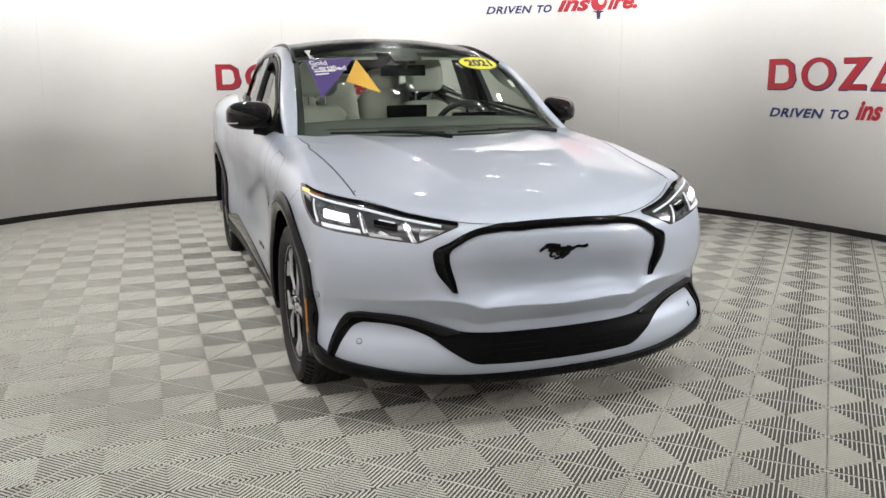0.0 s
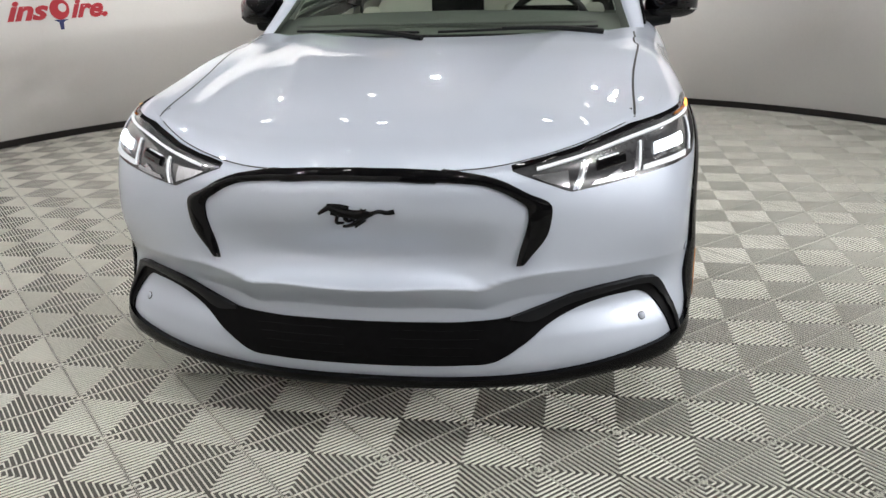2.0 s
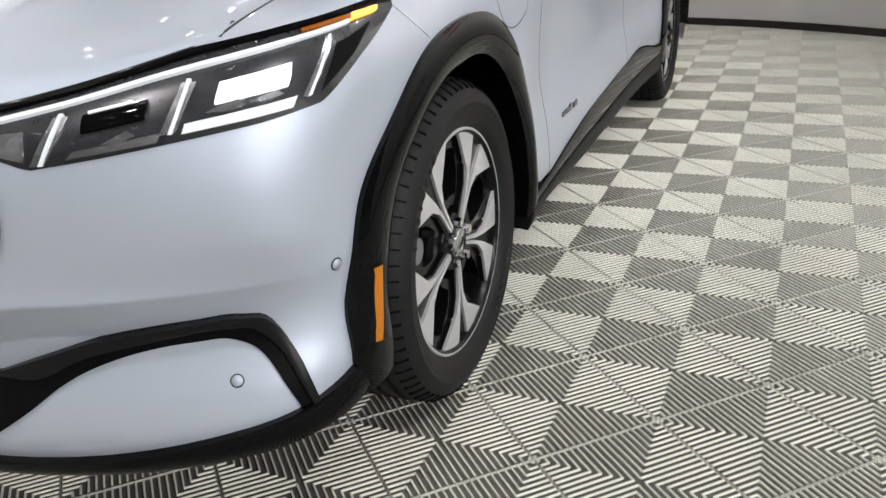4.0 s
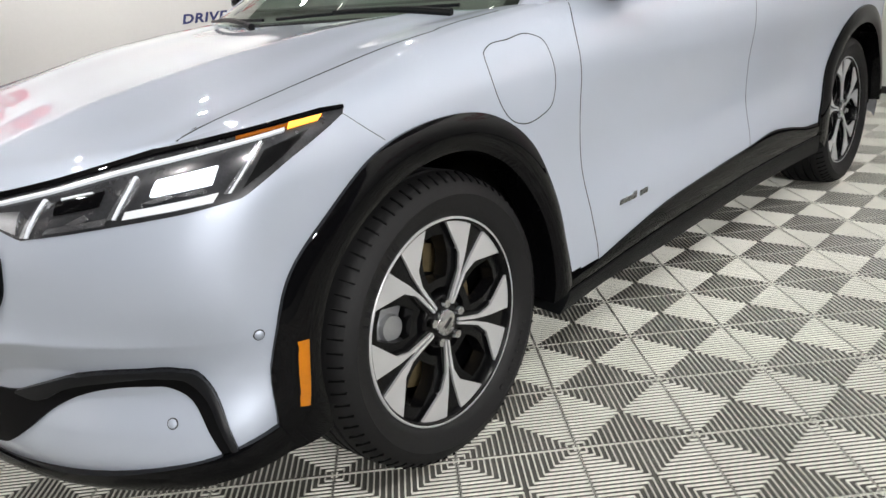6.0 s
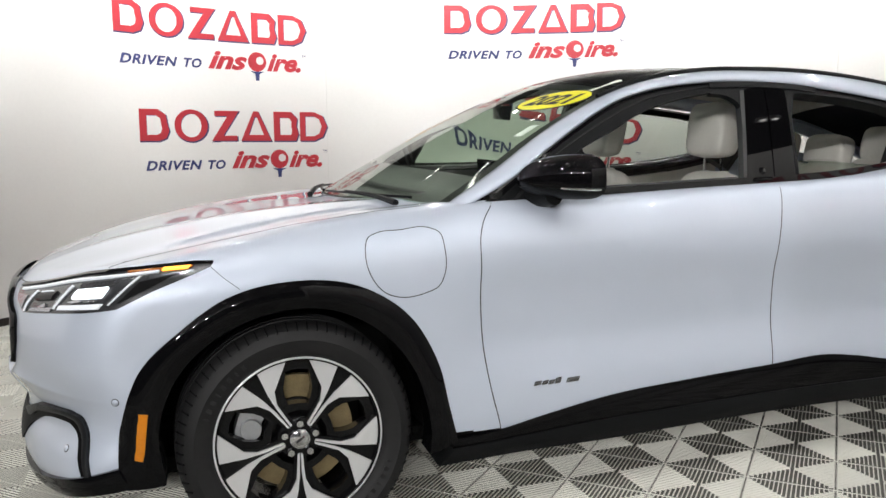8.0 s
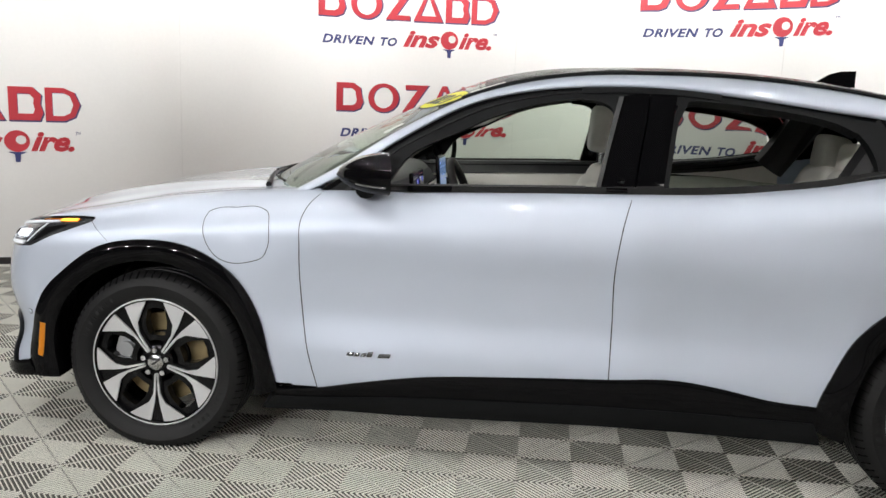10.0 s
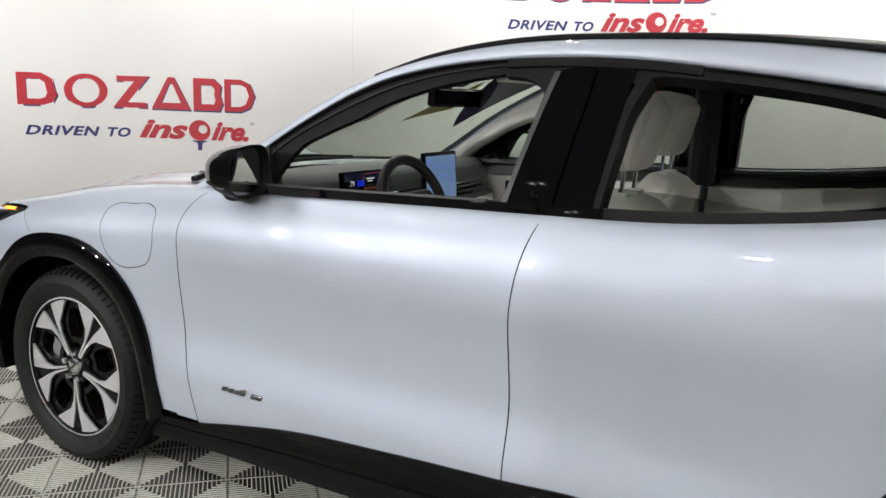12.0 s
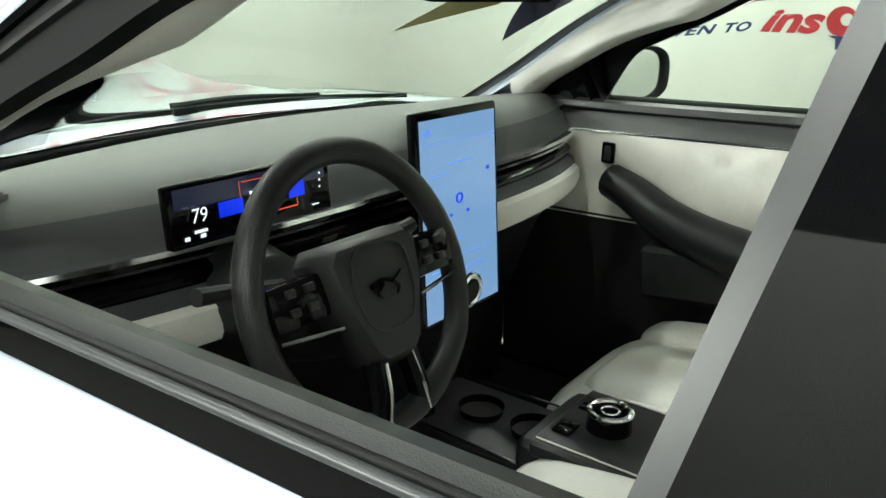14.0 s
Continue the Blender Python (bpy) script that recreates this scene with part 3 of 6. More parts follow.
# wheel-arch cladding, sill cladding, side markers
fo = [(0.522, 0.262), (0.502, 0.456), (0.450, 0.602), (0.338, 0.711), (0.208, 0.799), (0.031, 0.838), (-0.188, 0.812), (-0.342, 0.712), (-0.438, 0.550), (-0.475, 0.40), (-0.505, 0.285)]
fi = [(0.392, 0.262), (0.403, 0.44), (0.352, 0.572), (0.24, 0.684), (0.085, 0.748), (-0.105, 0.745), (-0.265, 0.655), (-0.365, 0.52), (-0.405, 0.39), (-0.415, 0.30), (-0.41, 0.25)]
pair("arch_cladding", ribbon(fo, fi, on_side, 0.010, 70, 8, 0.014, crown=0.012, inner=0.075), GLOSS, "gloss black wheel-arch cladding")
ro = [(-2.462, 0.30), (-2.475, 0.40), (-2.512, 0.495), (-2.585, 0.64), (-2.665, 0.728), (-2.775, 0.80), (-2.97, 0.842), (-3.2, 0.79), (-3.36, 0.67), (-3.45, 0.50), (-3.49, 0.33)]
ri = [(-2.575, 0.25), (-2.578, 0.36), (-2.60, 0.47), (-2.66, 0.60), (-2.735, 0.682), (-2.83, 0.735), (-2.985, 0.76), (-3.15, 0.73), (-3.29, 0.63), (-3.37, 0.49), (-3.39, 0.33)]
pair("arch_cladding", ribbon(ro, ri, on_side, 0.010, 70, 6, 0.014, crown=0.006, inner=0.075), GLOSS, "gloss black wheel-arch cladding")
st = [(-0.49, 0.284), (-0.66, 0.299), (-0.79, 0.326), (-1.06, 0.374), (-1.40, 0.400), (-1.744, 0.418), (-2.0, 0.433), (-2.14, 0.417), (-2.33, 0.385), (-2.47, 0.378)]
sm = [(-0.49, 0.255), (-0.66, 0.262), (-0.79, 0.272), (-1.06, 0.292), (-1.40, 0.305), (-1.744, 0.315), (-2.0, 0.318), (-2.14, 0.318), (-2.33, 0.318), (-2.47, 0.318)]
sb = [(-0.44, 0.203), (-0.66, 0.205), (-0.79, 0.208), (-1.06, 0.212), (-1.40, 0.225), (-1.744, 0.235), (-2.0, 0.238), (-2.14, 0.238), (-2.33, 0.238), (-2.50, 0.238)]
SILL = pair("sill_cladding", ribbon(st, sm, on_side, 0.006, 60, 5, 0.014, crown=0.004), GLOSS, "gloss black sill cladding")
pair("sill_step", ribbon(sm, sb, on_side, 0.012, 60, 5, 0.02, crown=0.004, inner=0.16), MATTE, parents=SILL)
pair("side_marker", ribbon([(0.430, 0.482), (0.448, 0.345)], [(0.455, 0.486), (0.473, 0.352)], on_side, 0.021, 14, 4, 0.012, crown=0.003), AMBER, "amber side marker reflector")

# fuel-style charge flap, badge, shut lines
flap = [(-0.226, 0.950), (-0.26, 0.966), (-0.33, 0.972), (-0.43, 0.975), (-0.458, 0.962), (-0.469, 0.91), (-0.466, 0.832), (-0.447, 0.795), (-0.40, 0.775), (-0.31, 0.769), (-0.275, 0.782), (-0.226, 0.842), (-0.213, 0.895)]
pair("flap_gap", line(flap, on_side, 0.005, nu=90, closed=True), GAP, parents=WING)
mid = np.mean(flap, 0)
shrunk = [tuple(np.array(p) + (mid - p) * 0.025) for p in flap]
q = np.linspace(0, 1, 61)[:60]
loop = spline(shrunk, q, True)
ctr = on_side(*mid)
fv = [ctr[0] + ctr[1] * 0.0012] + [on_side(*(mid + (p - mid) * 0.55))[0] + ctr[1] * 0.0012 for p in loop] + [on_side(*p)[0] + ctr[1] * 0.001 for p in loop]
ff = [(0, 1 + k, 1 + (k + 1) % 60) for k in range(60)] + [(1 + k, 61 + k, 61 + (k + 1) % 60, 1 + (k + 1) % 60) for k in range(60)]
g = np.cross(fv[1] - fv[0], fv[2] - fv[0])
twins("charge_flap", fv, ff if g[1] > 0 else [tuple(reversed(t)) for t in ff], PAINT, "body-coloured charge flap", WING)

zz = np.linspace(0.285, 1.045, 16)
pair("door_gap", line([(float(seam_front(z)), z) for z in zz], on_side, 0.0068, nu=50), GAP, parents=PANELS["front_door"])
zz = np.linspace(0.40, 1.070, 16)
pair("door_gap", line([(float(seam_rear(z)), z) for z in zz], on_side, 0.0068, nu=50), GAP, parents=PANELS["rear_door"])
pair("bumper_gap", line([(0.243, 0.892), (0.21, 0.860), (0.165, 0.824)], on_side, 0.003, nu=16), GAP, parents=BUMPER)
pair("hood_gap", line([(0.540, 0.6955), (0.51, 0.697), (0.47, 0.698), (0.32, 0.700), (0.15, 0.708), (0.0, 0.722), (-0.18, 0.738), (-0.42, 0.742)], on_hood, 0.0068, 0.0012, 60), GAP)
fe = wing_point(np.linspace(0, PH_C, 40), np.ones(40))
fg = np.stack([fe + [-0.002, 0, 0.0018], fe + [0.002, 0, -0.0005]], 1).reshape(-1, 3)
twins("hood_front_gap", fg, grid_faces(40, 2), GAP)

# plain badge bars low on the door
BADGE = mat("dark_chrome_badge", (0.16, 0.165, 0.17), 0.2, 0.8, 0.1)
for x0, x1, h in ((-0.775, -0.80, 0.013), (-0.804, -0.824, 0.013), (-0.828, -0.848, 0.013), (-0.852, -0.872, 0.019), (-0.895, -0.94, 0.015)):
    twins("badge_bar", *ribbon([(x0, 0.436), (x1, 0.438)], [(x0 - 0.006, 0.436 + h), (x1 - 0.006, 0.438 + h)], on_side, 0.004, 6, 3, 0.003, straight=True), BADGE, parents=PANELS["front_door"])

# dark emblem on the closed grille: a low running shape built of tapered strokes
def stroke(pts, r0, r1, label="emblem"):
    n = 14
    l = spline(pts, np.linspace(0, 1, n))
    vs = []
    for i, (y, z) in enumerate(l):
        t = np.gradient(l, axis=0)[i]
        t = t / (np.hypot(*t) + 1e-9)
        r = r0 + (r1 - r0) * i / (n - 1)
        for s, o in ((-1, 0.001), (-0.8, 0.006), (0.8, 0.006), (1, 0.001)):
            p, nn = on_front(y - t[1] * r * s, z + t[0] * r * s)
            vs.append(p + nn * o)
    return vs, grid_faces(n, 4)


emb = []
# body, rump, neck, head, mane, tail and four tucked legs
for pts, a, b in (([(75, 112), (130, 122), (200, 132), (250, 125)], 24, 24), ([(215, 125), (245, 128), (280, 123)], 26, 9),
                  ([(125, 118), (90, 104), (62, 95)], 28, 15), ([(72, 93), (42, 110), (12, 130)], 15, 7),
                  ([(165, 97), (110, 86), (58, 84)], 9, 5), ([(268, 123), (308, 112), (342, 118), (382, 112)], 8, 12),
                  ([(228, 148), (195, 170), (150, 187), (125, 190)], 16, 4), ([(240, 148), (215, 168), (185, 193)], 14, 4),
                  ([(105, 138), (98, 155), (96, 168), (135, 171)], 10, 4), ([(135, 145), (152, 160), (190, 154)], 9, 4)):
    k = 0.205 / 380
    v_, f_ = stroke([((u - 195) * k, 0.697 - (w - 127) * k) for u, w in pts], a * k, b * k)
    k = sum(len(e[0]) for e in emb)
    emb.append((v_, [tuple(i + k for i in t) for t in f_]))
panel("emblem", np.concatenate([e[0] for e in emb]), sum([e[1] for e in emb], []), GLOSS, label="dark abstract emblem on the grille")

# dark underside and wheel housings
def solid(name, bm, material, parent=None, label="", smooth=True, angle=35):
    return fix(part(name, bm, material, parent or car, label, smooth, angle))


def rbox(c, s, bevel=0.01, seg=2, turn=None):
    """A box with rounded edges at c, of size s."""
    bm = bmesh.new()
    bmesh.ops.create_cube(bm, size=1)
    bmesh.ops.scale(bm, vec=s, verts=bm.verts)
    if bevel:
        bmesh.ops.bevel(bm, geom=bm.edges[:], offset=min(bevel, min(s) * 0.49), segments=seg, profile=0.6, affect="EDGES")
    if turn:
        bmesh.ops.rotate(bm, verts=bm.verts, matrix=Euler([radians(a) for a in turn]).to_matrix())
    bmesh.ops.translate(bm, vec=c, verts=bm.verts)
    return bm


def tube(pts, r, n=10, closed=False, steps=24):
    """A round bar along a curve; r may run from one radius to another."""
    q = np.linspace(0, 1, steps + (1 if closed else 0))[:steps]
    p = spline(pts, q, closed)
    t = np.roll(p, -1, 0) - np.roll(p, 1, 0) if closed else np.gradient(p, axis=0)
    t /= np.linalg.norm(t, axis=1, keepdims=True)
    r0, r1 = r if isinstance(r, tuple) else (r, r)
    bm = bmesh.new()
    rings = []
    up = np.array([0.0, 0.0, 1.0]) if abs(t[0][2]) < 0.9 else np.array([1.0, 0.0, 0.0])
    for i in range(steps):
        a = np.cross(t[i], up)
        a /= np.linalg.norm(a)
        b = np.cross(a, t[i])
        rr = r0 + (r1 - r0) * i / (steps - 1)
        rings.append([bm.verts.new(p[i] + rr * (math.cos(2 * math.pi * k / n) * a + math.sin(2 * math.pi * k / n) * b)) for k in range(n)])
    for i in range(steps - (0 if closed else 1)):
        for k in range(n):
            bm.faces.new((rings[i][k], rings[(i + 1) % steps][k], rings[(i + 1) % steps][(k + 1) % n], rings[i][(k + 1) % n]))
    if not closed:
        bm.faces.new(rings[0])
        bm.faces.new(list(reversed(rings[-1])))
    bmesh.ops.recalc_face_normals(bm, faces=bm.faces)
    return bm


UNDERBODY = mat("underbody_plastic", (0.005, 0.005, 0.005), 0.7, 0, 0.2, spec=0.1)
solid("underbody", rbox((-1.5, 0, 0.235), (3.95, 1.30, 0.06), 0.02), UNDERBODY)
solid("underbody", rbox((-1.49, 0, 0.25), (1.9, 1.62, 0.08), 0.02), UNDERBODY)
solid("underbody", rbox((0.58, 0, 0.245), (0.32, 1.15, 0.07), 0.02), UNDERBODY)
for ax in (0.0, -2.985):
    vs = []
    for k in range(25):
        a = radians(-6 + 192 * k / 24)
        for y in (0.86, 0.44):
            vs.append((ax + 0.425 * math.cos(a), y, 0.352 + 0.425 * math.sin(a)))
    n0 = len(vs)
    vs += [(ax + 0.425 * math.cos(radians(-6 + 192 * k / 24)), 0.44, 0.352 + 0.425 * math.sin(radians(-6 + 192 * k / 24))) for k in range(25)]
    twins("wheel_housing", vs, grid_faces(25, 2) + [tuple(range(n0, n0 + 25))], UNDERBODY)

# ---- wheels ----
DISC = mat("brake_steel", (0.34, 0.265, 0.14), 0.42, 0.7, 0.25, 30, 200)
CALIPER = mat("caliper_grey", (0.42, 0.43, 0.44), 0.4, 0.6, 0.1)
RIMBLACK = mat("gloss_black_rim", (0.004, 0.004, 0.0045), 0.22, 0, 0.1, spec=0.25)


def lathe(profile, n=64):
    """Turned about the y axis: (radius, y) rows."""
    bm = bmesh.new()
    rings = [[bm.verts.new((r * math.cos(2 * math.pi * k / n), y, r * math.sin(2 * math.pi * k / n))) for k in range(n)] for r, y in profile]
    for a, b in zip(rings, rings[1:]):
        for k in range(n):
            bm.faces.new((a[k], a[(k + 1) % n], b[(k + 1) % n], b[k]))
    return bm


def plate(polar, y0, y1):
    """A flat piece with thickness from (radius, degrees) corners."""
    bm = bmesh.new()
    a = [bm.verts.new((r * math.cos(radians(d)), y1, r * math.sin(radians(d)))) for r, d in polar]
    b = [bm.verts.new((r * math.cos(radians(d)), y0, r * math.sin(radians(d)))) for r, d in polar]
    bm.faces.new(a)
    bm.faces.new(list(reversed(b)))
    for k in range(len(a)):
        bm.faces.new((a[k], b[k], b[(k + 1) % len(a)], a[(k + 1) % len(a)]))
    bmesh.ops.recalc_face_normals(bm, faces=bm.faces)
    return bm


def ring_plate(outer, inner, turn, y0, y1):
    """A flat frame with thickness between two matching rounds of (radius, degrees) corners."""
    bm = bmesh.new()
    put = lambda pts, y: [bm.verts.new((q * math.cos(radians(turn + d)), y, q * math.sin(radians(turn + d)))) for q, d in pts]
    rounds = [put(outer, y0), put(outer, y1), put(inner, y1), put(inner, y0)]
    n = len(outer)
    for a, b in zip(rounds, rounds[1:] + rounds[:1]):
        for k in range(n):
            bm.faces.new((a[k], a[(k + 1) % n], b[(k + 1) % n], b[k]))
    bmesh.ops.recalc_face_normals(bm, faces=bm.faces)
    return bm


def wheel():
    """A wheel round its own hub, its outer face towards +y."""
    w = empty("wheel", (0, 0, 0), parent=None)
    half = 0.112
    prof = [(0.247, 0.098), (0.256, 0.112), (0.272, 0.124), (0.298, 0.128), (0.305, 0.1305), (0.310, 0.128), (0.330, 0.119), (0.344, 0.103), (0.351, 0.085)]
    tread = []
    for y0 in (0.062, 0.022, -0.022, -0.062):
        tread += [(0.3545, y0 + 0.006), (0.348, y0 + 0.004), (0.348, y0 - 0.004), (0.3555, y0 - 0.006)]
    prof += tread + [(r, -y) for r, y in reversed(prof)]
    t = part("tyre", lathe(prof, 72), RUBBER, w, "black road tyre", True, 40)
    # tread cuts across both shoulders
    bm = bmesh.new()
    for k in range(72):
        a = 2 * math.pi * k / 72
        for s in (1, -1):
            m = Matrix.Rotation(-a, 4, "Y") @ Matrix.Translation((0.3420, 0.1030 * s, 0)) @ Matrix.Rotation(radians(-58 * s), 4, "Z")
            bmesh.ops.create_cube(bm, size=1, matrix=m @ Matrix.Diagonal((0.036, 0.006, 0.0034, 1)))
    tagged(part("tread_cut", bm, MESHBLACK, t, smooth=False), kind="stuff")
    # plain raised bars where the sidewall is lettered
    bm = bmesh.new()
    for base in (20, 200):
        for k in range(8):
            a = radians(base + k * 5.2)
            m = Matrix.Rotation(-a, 4, "Y") @ Matrix.Translation((0.284, 0.1262, 0))
            bmesh.ops.create_cube(bm, size=1, matrix=m @ Matrix.Diagonal((0.016, 0.003, 0.012 if k % 3 else 0.006, 1)))
    tagged(part("sidewall_bar", bm, RUBBER, t, smooth=False), kind="stuff")
    part("rim", lathe([(0.249, 0.100), (0.251, 0.108), (0.2455, 0.109), (0.240, 0.104), (0.236, 0.085), (0.228, 0.03), (0.222, -0.09), (0.245, -0.1)], 72), RIMBLACK, w)
    part("rim_edge", lathe([(0.2515, 0.104), (0.2512, 0.1085), (0.246, 0.1095), (0.2425, 0.106)], 72), ALLOY, w)
    for k in range(5):
        c = 270 + 72 * k
        part("spoke", plate([(0.040, c - 20), (0.075, c - 15), (0.13, c - 9), (0.175, c - 14), (0.240, c - 29), (0.242, c), (0.240, c + 29), (0.175, c + 14), (0.13, c + 9), (0.075, c + 15), (0.040, c + 20)],
                             0.055, 0.094), RIMBLACK, w, smooth=False)
        for s in (-1, 1):
            part("spoke_face", plate([(0.046, c + s * 2.0), (0.05, c + s * 9), (0.09, c + s * 6.5), (0.128, c + s * 6.0), (0.166, c + s * 11), (0.2425, c + s * 28), (0.2435, c + s * 17), (0.2425, c + s * 6.5), (0.165, c + s * 3.4), (0.11, c + s * 1.6)],
                                     0.090, 0.1005), ALLOY, w, "machined silver spoke face", smooth=False)
        # the black hexagonal opening between two spokes
        part("rim_web", ring_plate([(0.243, -12), (0.244, 0), (0.243, 12), (0.18, 22), (0.13, 27), (0.085, 24), (0.085, 0), (0.085, -24), (0.13, -27), (0.18, -22)],
                                   [(0.208, -9.5), (0.211, 0), (0.208, 9.5), (0.160, 15.5), (0.135, 17), (0.107, 16), (0.105, 0), (0.107, -16), (0.135, -17), (0.160, -15.5)],
                                   c + 36, 0.045, 0.086), RIMBLACK, w, smooth=False)
        a = radians(90 + 72 * k)
        bm = bmesh.new()
        bmesh.ops.create_cone(bm, cap_ends=True, segments=6, radius1=0.0135, radius2=0.0105, depth=0.028, matrix=Matrix.Translation((0.048 * math.cos(a), 0.098, 0.048 * math.sin(a))) @ Matrix.Rotation(radians(-90), 4, "X"))
        part("wheel_nut", bm, SILVER, w, smooth=False)
    part("disc_hat", lathe([(0.108, -0.005), (0.108, 0.026), (0.104, 0.03), (0.05, 0.031)], 40), RIMBLACK, w)
    part("hub", lathe([(0.066, 0.06), (0.066, 0.088), (0.06, 0.093), (0.03, 0.094)], 40), RIMBLACK, w)
    part("hub_cap", lathe([(0.031, 0.09), (0.031, 0.105), (0.028, 0.108), (0.001, 0.109)], 40), SILVER, w, "silver hub cap")
    bm = bmesh.new()
    bmesh.ops.create_cube(bm, size=1, matrix=Matrix.Translation((0, 0.1095, 0)) @ Matrix.Rotation(radians(35), 4, "Y") @ Matrix.Diagonal((0.03, 0.002, 0.007, 1)))
    part("cap_mark", bm, GAP, w, smooth=False)
    part("brake_disc", lathe([(0.106, 0.02), (0.176, 0.02), (0.176, -0.005), (0.106, -0.005)], 48), DISC, w, "brown-grey brake disc", True, 30)
    bm = bmesh.new()
    for da in (-20, -8, 4, 16):
        a = radians(12 + da)
        bmesh.ops.create_cube(bm, size=1, matrix=Matrix.Translation((0.15 * math.cos(a), 0.025, 0.15 * math.sin(a))) @ Matrix.Rotation(-a, 4, "Y") @ Matrix.Diagonal((0.07, 0.055, 0.045, 1)))
    part("brake_caliper", bm, CALIPER, w, "grey brake caliper", smooth=False)
    bm = bmesh.new()
    bmesh.ops.create_cone(bm, cap_ends=True, segments=24, radius1=0.034, radius2=0.03, depth=0.02, matrix=Matrix.Translation((0.138, 0.056, 0.03)) @ Matrix.Rotation(radians(-90), 4, "X"))
    part("caliper_piston", bm, CALIPER, w, smooth=True, angle=30)
    return w


first = wheel()
first.scale = (1.03, 1.0, 1.03)
WHEELS = [first]
for m in (pose(-2.985, 0.752, 0.3430, 0, 40, 0), pose(0, -0.752, 0.3430, 0, 10, 180), pose(-2.985, -0.752, 0.3430, 0, 25, 180)):
    WHEELS.append(copy_thing(first, m))
first.matrix_basis = pose(0, 0.752, 0.3430) @ Matrix.Diagonal((1.03, 1.0, 1.03, 1))
for w in WHEELS:
    w.parent = car
    w.matrix_parent_inverse = CARM
    # the tyre stands flat on the floor
    t = next(c for c in w.children if c.name.startswith("tyre"))
    t.data = t.data.copy()
    back = w.matrix_basis.inverted()
    for v in t.data.vertices:
        p = w.matrix_basis @ v.co
        if p.z < 0.0:
            p.z = 0.0
            v.co = back @ p

# ---- glass house ----
def side_glass(x, z):
    """The side windows' surface: leaning in towards the roof, narrowing to the tail."""
    h = z - 1.07
    y = 0.800 - 0.30 * h - 0.22 * h * h
    y -= 0.075 * np.clip(-1.9 - x, 0, 2) ** 1.8 + 0.10 * np.clip(x + 1.15, 0, 1) ** 2
    return np.array([x, y, z])


def on_glass(x, z):
    p = side_glass(x, z)
    a, b = side_glass(x + 0.01, z) - p, side_glass(x, z + 0.01) - p
    n = np.cross(b, a)
    n /= np.linalg.norm(n)
    return p, n if n[1] > 0 else -n


GREEN = glass("green_tinted_glass", (0.43, 0.56, 0.43))
PRIVACY = glass("grey_green_glass", (0.18, 0.215, 0.175))
SMOKE = glass("smoked_glass", (0.27, 0.33, 0.27))
SATIN = mat("satin_grey_seal", (0.036, 0.037, 0.039), 0.34, 0, 0.08, 10, 200)
FRONT_DOOR, REAR_DOOR = PANELS["front_door"], PANELS["rear_door"]
frame_out = [(-0.640, 1.046), (-0.76, 1.125), (-0.877, 1.205), (-1.01, 1.288), (-1.144, 1.361), (-1.24, 1.398), (-1.339, 1.423), (-1.551, 1.453), (-1.70, 1.460), (-1.850, 1.461)]
open_f = [(-0.885, 1.050), (-0.925, 1.120), (-0.985, 1.197), (-1.07, 1.243), (-1.161, 1.284), (-1.25, 1.330), (-1.352, 1.368), (-1.559, 1.415), (-1.66, 1.428), (-1.735, 1.425)]
pair("window_frame", ribbon(frame_out, open_f, on_glass, 0.003, 60, 5, 0.03, inner=0.014), MATTE, "black front door window frame", FRONT_DOOR)
mids = [tuple(0.62 * np.array(a) + 0.38 * np.array(b)) for a, b in zip(frame_out, open_f)]
mide = [tuple(0.55 * np.array(a) + 0.45 * np.array(b)) for a, b in zip(frame_out, open_f)]
pair("frame_seal", ribbon(mids, mide, on_glass, 0.009, 60, 3, 0.01), RUBBER, parents=FRONT_DOOR)
edges = [tuple(0.97 * np.array(a) + 0.03 * np.array(b)) for a, b in zip(frame_out, open_f)]
edgee = [tuple(0.84 * np.array(a) + 0.16 * np.array(b)) for a, b in zip(frame_out, open_f)]
pair("frame_trim", ribbon(edges, edgee, on_glass, 0.008, 60, 3, 0.01), GLOSS, parents=FRONT_DOOR)
# the rounded upper rear corner of the opening
pair("frame_corner", ribbon([(-1.60, 1.421), (-1.68, 1.431), (-1.725, 1.434), (-1.748, 1.425)], [(-1.60, 1.416), (-1.672, 1.408), (-1.712, 1.385), (-1.728, 1.335)], on_glass, 0.003, 20, 4, 0.03, inner=0.02), MATTE, parents=FRONT_DOOR)
# centre pillar: black gloss on both doors
pair("pillar_cover", ribbon([(-1.753, 1.43), (-1.738, 1.37), (-1.709, 1.24), (-1.677, 1.085)], [(-1.846, 1.458), (-1.838, 1.37), (-1.818, 1.24), (-1.797, 1.085)], on_glass, 0.008, 20, 5, 0.04), GLOSS, "gloss black pillar cover", FRONT_DOOR)
pair("pillar_seal", ribbon([(-1.736, 1.43), (-1.721, 1.37), (-1.694, 1.24), (-1.661, 1.085)], [(-1.755, 1.43), (-1.740, 1.37), (-1.711, 1.24), (-1.679, 1.085)], on_glass, 0.006, 20, 4, 0.025), SATIN, parents=FRONT_DOOR)
pair("pillar_cover", ribbon([(-1.852, 1.459), (-1.844, 1.37), (-1.824, 1.24), (-1.803, 1.085)], [(-1.945, 1.452), (-1.935, 1.37), (-1.918, 1.24), (-1.900, 1.085)], on_glass, 0.008, 20, 5, 0.04), GLOSS, "gloss black pillar cover", REAR_DOOR)
